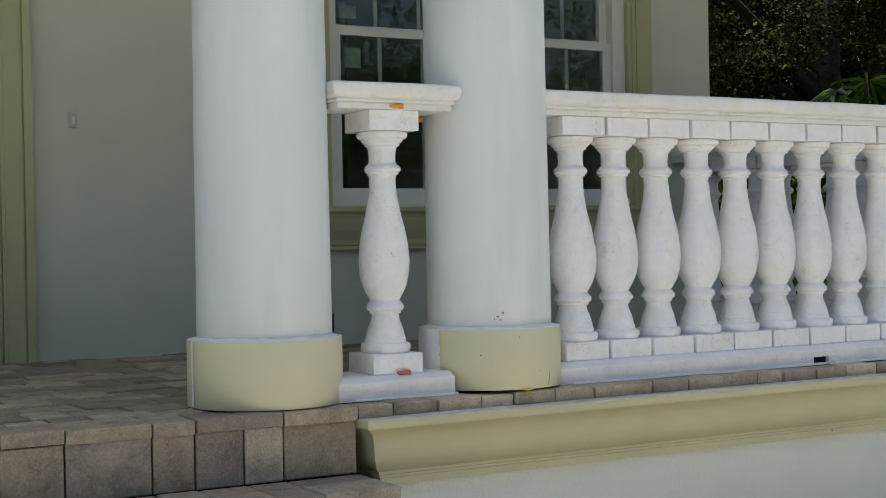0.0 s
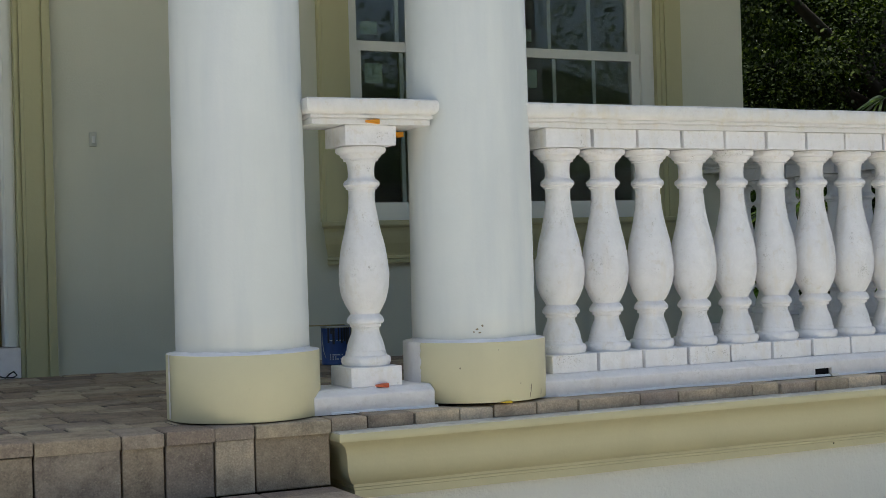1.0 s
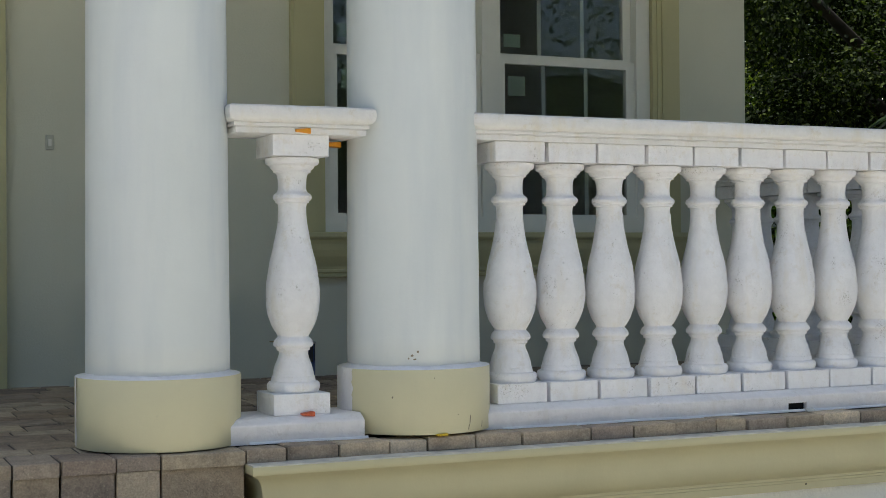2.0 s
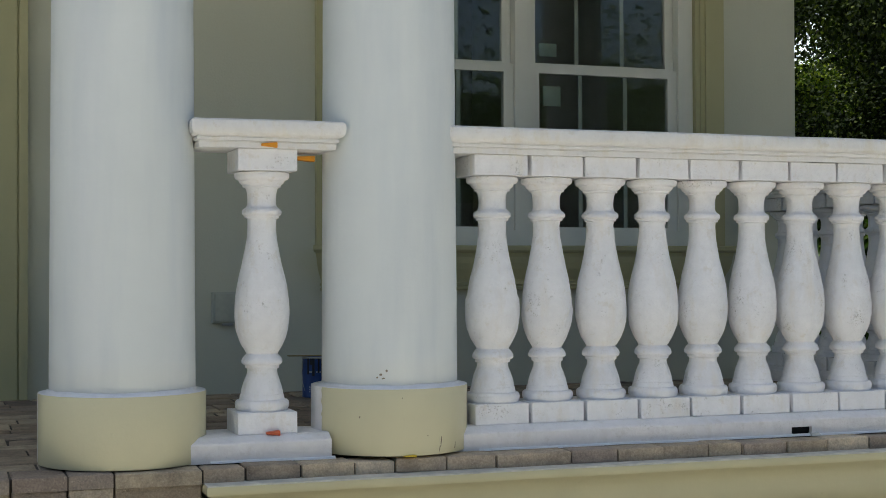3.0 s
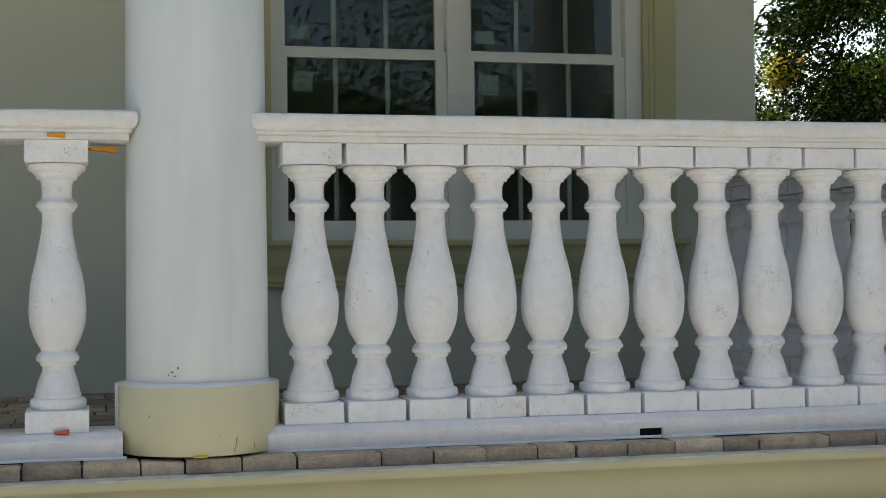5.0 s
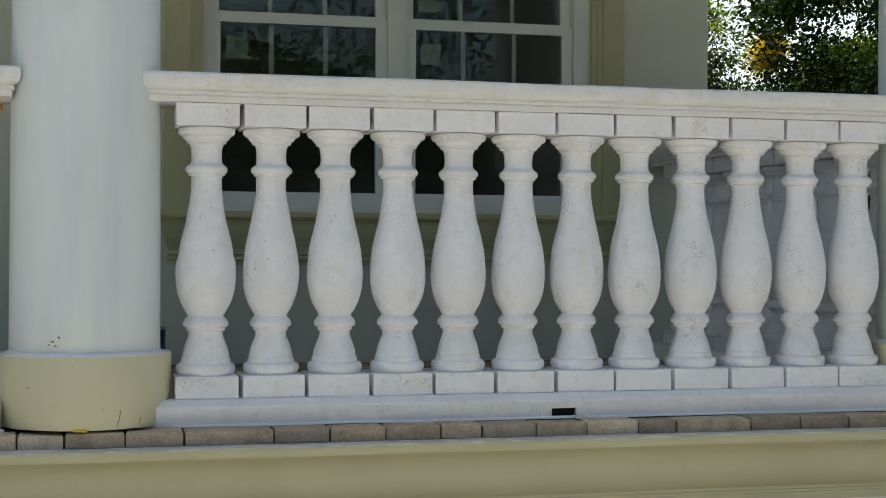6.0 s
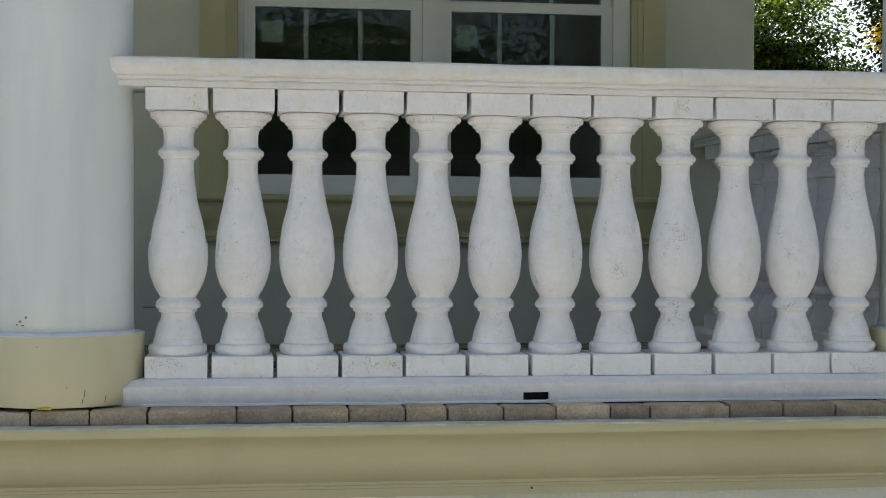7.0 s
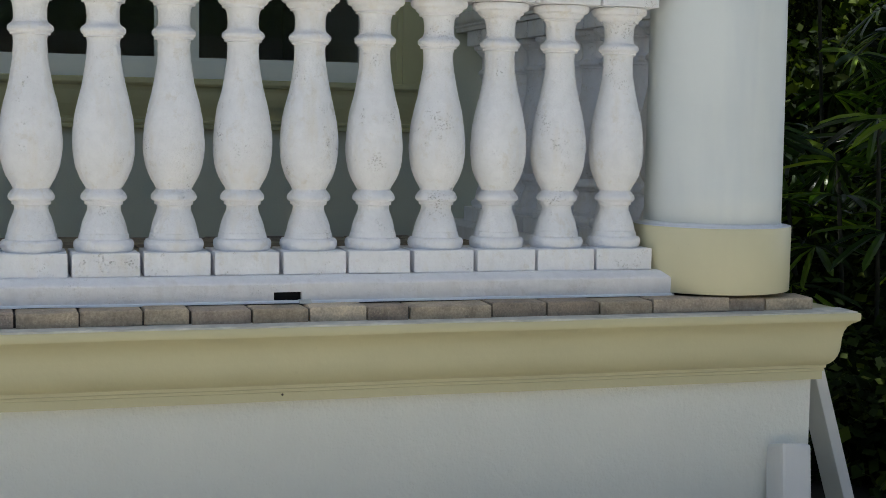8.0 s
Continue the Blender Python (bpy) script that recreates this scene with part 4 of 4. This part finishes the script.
def fan_palm(label, x, y, canes, seed, tall):
    """A clump of thin canes, each with finger-leaved fans."""
    r = random.Random(seed)
    ob = thing("lady_palm", label, "palm", "lady palms", (x, y, GROUND_Z))
    verts, faces = [], []
    for c in range(canes):
        bx, by = r.gauss(0, 0.30), r.gauss(0, 0.30)
        h = tall * r.uniform(0.45, 1.0)
        part("cane", tube([(bx, by, -0.05), (bx * 1.1, by * 1.1, h * 0.5), (bx * 1.25, by * 1.25, h)], 0.011, 6, 0.8), CANE, ob)
        for f in range(7):
            a = r.uniform(0, 2 * math.pi)
            z = h * r.uniform(0.45, 1.02)
            pet = Vector((math.cos(a), math.sin(a), r.uniform(0.3, 1.1))).normalized()
            hub = Vector((bx * 1.2, by * 1.2, z)) + pet * r.uniform(0.14, 0.30)
            out = Vector((math.cos(a), math.sin(a), r.uniform(-1.1, 0.1))).normalized()
            side = out.cross(Vector((0, 0, 1))).normalized()
            up = side.cross(out)
            n = r.randint(9, 12)
            for k in range(n):
                t = (k / (n - 1) - 0.5) * 3.4
                d = (out * math.cos(t) + side * math.sin(t) + up * 0.10).normalized()
                L = r.uniform(0.24, 0.34) * (1 - 0.10 * abs(t))
                w = 0.0145 * r.uniform(0.8, 1.15)
                s2 = d.cross(up).normalized()
                drop = r.uniform(0.02, 0.09)
                i = len(verts)
                verts.append(hub)
                for f2, wide in ((0.28, 0.85), (0.62, 1.0), (0.90, 0.8)):        # a ribbed strap with a blunt tip
                    c = hub + d * L * f2 + up * 0.012 - Vector((0, 0, drop * f2 * f2))
                    verts.extend((c + s2 * w * wide, c - up * 0.006, c - s2 * w * wide))
                verts.append(hub + d * L - Vector((0, 0, drop)))
                faces.extend(((i, i + 1, i + 2), (i, i + 2, i + 3), (i + 7, i + 10, i + 8), (i + 8, i + 10, i + 9)))
                for q in (i + 1, i + 4):
                    faces.extend(((q, q + 3, q + 4, q + 1), (q + 1, q + 4, q + 5, q + 2)))
    me = bpy.data.meshes.new("fronds")
    me.from_pydata(verts, [], faces)
    me.materials.append(LEAF_PALM)
    part("fronds", me, LEAF_PALM, ob, "finger-leaved green fans")
    return ob


fan_palm("slender palm with spiky fans behind the house corner", 4.1, 7.2, 3, 34, 2.6)
# two dark leaf masses, added to stand for the deep shade behind the palms
shrub("dark leaf mass added for the deep shade behind the palms", 4.6, 4.2, [(0, 0, 0.7, 1.0, 0.6, 0.8), (-0.8, 0.4, 1.0, 0.7, 0.6, 0.9), (0.9, 0, 1.2, 0.8, 0.6, 0.9), (1.8, -0.2, 0.9, 0.9, 0.6, 0.9)], 22000, 0.09, LEAF_SHADED, 26)
shrub("dark leaf mass added for the deep shade behind the palms", 5.6, 2.6, [(0, 0, 0.8, 0.9, 0.7, 0.9), (0.7, 0.5, 1.2, 0.9, 0.7, 0.9), (-0.4, 0.8, 1.3, 0.6, 0.6, 0.7)], 16000, 0.09, LEAF_SHADED, 27)
# hides the lit soil: dark leaves added where the ground lies in black shade
shrub("low dark leaf mass added for the black shade under the palms", 2.95, 1.7, [(0, 0, 0.22, 0.5, 0.8, 0.26), (0.5, 0.5, 0.3, 0.5, 0.7, 0.32), (0.1, -1.0, 0.16, 0.4, 0.5, 0.2)], 22000, 0.06, LEAF_SHADED, 29)
fan_palm("clump of lady palms with finger-leaved fans", 3.5, 1.3, 9, 31, 1.75)
fan_palm("clump of lady palms with finger-leaved fans", 4.2, 2.3, 10, 32, 2.1)
fan_palm("clump of lady palms with finger-leaved fans", 3.15, 2.6, 6, 33, 1.6)

far = crown_mesh("far_woods", [(x, 22 + 4 * math.sin(x), 0.9, 3.2, 2.5, 2.4 + 0.9 * math.sin(x * 1.7)) for x in range(7, 46, 3)], 50000, 0.3, LEAF_SHADED, 41, 0.3, 0.2)
tagged(part("far_woods", far, LEAF_SHADED, None), "dark far garden trees", "trees", kind="stuff")
LEAF_STREET = leaf_material("street_tree_leaf", ((0.03, 0.05, 0.02), (0.07, 0.10, 0.045), (0.12, 0.15, 0.08)), 0.6, 0.3, 0.1)
street = crown_mesh("street_trees", [(x, -18 + 2 * math.sin(x), z, 3.0, 2.0, 2.1) for x in range(-30, 32, 3) for z in (0.4, 2.6, 4.0 + 1.5 * math.sin(x * 1.3))], 170000, 0.13, LEAF_STREET, 42, 0.36, 0.05, -2)
tagged(part("street_trees", street, LEAF_STREET, None), "green trees across the garden, mirrored in the glass", "trees", kind="stuff")

# lumpy green sheet, added behind the street trees to block sky mirrored in the panes
HEDGE = plain("sky_block_green", (0.15, 0.19, 0.15), 0.9, 0, 0.5, 1.2, 0.8)
bm = bmesh.new()
grid = [[bm.verts.new((x, -20.5 + (1.2 * noise.noise(Vector((x * 0.3, z * 0.5, 3))) if side == 0 else -1.5), GROUND_Z - 0.1 + min(z, 4.9 + 1.0 * noise.noise(Vector((x * 0.25, 7, 1))))))
         for side, z in [(0, k * 0.7) for k in range(14)] + [(1, 9.1), (1, 0)]] for x in range(-40, 42, 1)]
for r0, r1 in zip(grid, grid[1:]):
    for k in range(len(r0) - 1):
        bm.faces.new((r0[k], r1[k], r1[k + 1], r0[k + 1]))
tagged(part("garden_hedge", bm, HEDGE, None, "", True), "unseen green sheet added to keep sky out of the window reflections", "hedge", kind="structure")

# ---- neighbouring house, far off ----
nb = thing("neighbour_house", "pale neighbouring house with a grey gable roof", "house", at=(17.5, 13.5, GROUND_Z))
part("wall", box(-2.5, 2.5, -2, 2, -0.1, 1.9), STUCCO, nb)
bm = sweep_x([(-2.4, 1.9), (2.4, 1.9), (2.4, 2.0), (0, 2.9), (-2.4, 2.0)], -2.8, 2.8, 1)
part("roof", bm, ROOF, nb)


# ---- steps and paving (pieces last) ----
def piece_mesh(w, d, h, bev, soft, material):
    """A chamfered paver, its top at z = 0, its corner-worn outline inset a little."""
    bm = bmesh.new()
    lv = []
    for z, i in ((-h, 0.0), (-bev, 0.0), (-bev * 0.3, bev * 0.55), (0.0, bev * 1.5)):
        lv.append([bm.verts.new((sx * (w / 2 - i), sy * (d / 2 - i), z)) for sx, sy in ((-1, -1), (1, -1), (1, 1), (-1, 1))])
    for a, b in zip(lv, lv[1:]):
        for k in range(4):
            bm.faces.new((a[k], a[(k + 1) % 4], b[(k + 1) % 4], b[k])).smooth = soft
    bm.faces.new(lv[-1])
    return mesh_of("paver", bm, material)


paver_cache = {}


def paver(parent, name, w, d, h, m, bev=0.006, material=PAVER):
    key = (round(w, 3), round(d, 3), round(h, 3), bev, material.name)
    if key not in paver_cache:
        paver_cache[key] = piece_mesh(w, d, h, bev, False, material)
    ob = new(name, paver_cache[key])
    ob.parent = parent
    ob.matrix_basis = m
    return ob


GAP = 0.005
floor = tagged(part("floor", box(-3.4, 2.11, FLOOR_FRONT + 0.012, WALL_Y - 0.002, -0.036, -0.006), JOINT, None), "mottled brown and grey concrete pavers on the porch floor", "floor", kind="structure")
# front course of edge bricks, joints along x
EDGE = [-3.4, -3.2, -2.99, -2.86, -2.65, -2.44, -2.31, -2.10, -1.98, -1.773, -1.626, -1.419, -1.313, -1.188, -1.083, -0.880, -0.779, -0.644, -0.510, -0.407, -0.273, -0.141,
        0.065, 0.196, 0.330, 0.466, 0.567, 0.702, 0.832, 0.968, 1.068, 1.269, 1.408, 1.545, 1.684, 1.892, 1.995, 2.132]
for a, b in zip(EDGE, EDGE[1:]):
    deep = 0.150 if a < -0.9 else 0.085
    tilt = rnd.uniform(-0.8, 0.8)
    paver(floor, "paver", b - a - GAP, deep, 0.034, pose((a + b) / 2, FLOOR_FRONT + deep / 2 + rnd.uniform(-0.005, 0.004), rnd.uniform(-0.003, 0.002), rnd.uniform(-1.5, 1.5), tilt * 0.8, rnd.uniform(-1.2, 1.2)), 0.0035, EDGE_PAVER if a > -0.9 else PAVER)
# field: rows of mixed lengths
rest = []
y = FLOOR_FRONT + 0.152
row = 0
while y < WALL_Y - 0.02:
    d = min(0.150 if row % 3 else 0.105, WALL_Y - 0.004 - y)
    x = -3.4 + rnd.uniform(0, 0.1)
    while x < 2.08:
        w = rnd.choice((0.105, 0.155, 0.155, 0.21))
        w = min(w, 2.10 - x)
        if w > 0.03:
            m = pose(x + w / 2, y + d / 2, rnd.uniform(-0.005, 0.001), rnd.uniform(-0.9, 0.9), rnd.uniform(-0.9, 0.9), rnd.uniform(-0.5, 0.5))
            if -2.6 < x < 0.05:
                paver(floor, "paver", w - GAP, d - GAP, 0.03, m, 0.0035)
            else:
                rest.append((w - GAP, d - GAP, m))
        x += w
    y += d
    row += 1
verts, faces = [], []
for w, d, m in rest:
    i = len(verts)
    for z, k in ((-0.028, 0.0), (-0.006, 0.0), (0.0, 0.008)):
        verts.extend(m @ Vector((sx * (w / 2 - k), sy * (d / 2 - k), z)) for sx, sy in ((-1, -1), (1, -1), (1, 1), (-1, 1)))
    for l in (0, 4):
        faces.extend((i + l + k, i + l + (k + 1) % 4, i + l + 4 + (k + 1) % 4, i + l + 4 + k) for k in range(4))
    faces.append((i + 8, i + 9, i + 10, i + 11))
me = bpy.data.meshes.new("paver_field")
me.from_pydata(verts, [], faces)
me.materials.append(PAVER)
tagged(part("paver_field", me, PAVER, floor), kind="stuff")

# white caulk line at the foot of the curb
for x0, x1 in ((-0.16, 1.776), (-0.85, -0.54)):
    part("caulk_line", sweep_x([(-0.110, 0.0), (-0.1165, 0.0005), (-0.1150, 0.0045), (-0.110, 0.007)], x0, x1, 40, 0.0016, 9), CAULK, floor, "thin white caulk line")

# steps: solid core, then treads and risers of pavers
steps = thing("porch_steps", "steps paved with mottled brown concrete pavers", "steps", kind="structure")
RISE, GO = 0.172, 0.228
for s in range(1, 4):
    part("core", box(-3.4, -0.892, FLOOR_FRONT - GO * s + 0.012, FLOOR_FRONT - GO * (s - 1) + 0.040, GROUND_Z - 0.1, -RISE * s - 0.032), JOINT, steps)
part("core", box(-3.4, -0.895, FLOOR_FRONT + 0.040, FLOOR_FRONT + 0.3, GROUND_Z - 0.1, -0.037), JOINT, steps)
RISER = [v for v in EDGE if -3.41 < v < -0.87]
for s in range(4):
    zt, yf = -RISE * s, FLOOR_FRONT - GO * s
    shift = 0.0 if s == 0 else rnd.uniform(-0.01, 0.01)
    cuts = [RISER[0]] + [v + shift for v in RISER[1:-1]] + [RISER[-1]]
    for a, b in zip(cuts, cuts[1:]):
        paver(steps, "riser_paver", b - a - GAP, RISE - 0.036, 0.045, pose((a + b) / 2, yf + 0.007 + rnd.uniform(-0.0015, 0.0015), zt - 0.036 - (RISE - 0.036) / 2, 90, 0, 0), 0.0025)
        if s < 3:
            dd = 0.13
            paver(steps, "tread_paver", b - a - GAP, dd, 0.036, pose((a + b) / 2, yf - GO + dd / 2, -RISE * (s + 1) + rnd.uniform(-0.002, 0.002), rnd.uniform(-0.5, 0.5), rnd.uniform(-0.4, 0.4), 0), 0.005)
            d2 = GO - dd
            paver(steps, "tread_paver", b - a - GAP, d2 - GAP, 0.036, pose((a + b) / 2 + 0.002, yf - d2 / 2, -RISE * (s + 1) + rnd.uniform(-0.002, 0.002), rnd.uniform(-0.5, 0.5), 0, 0), 0.0035)
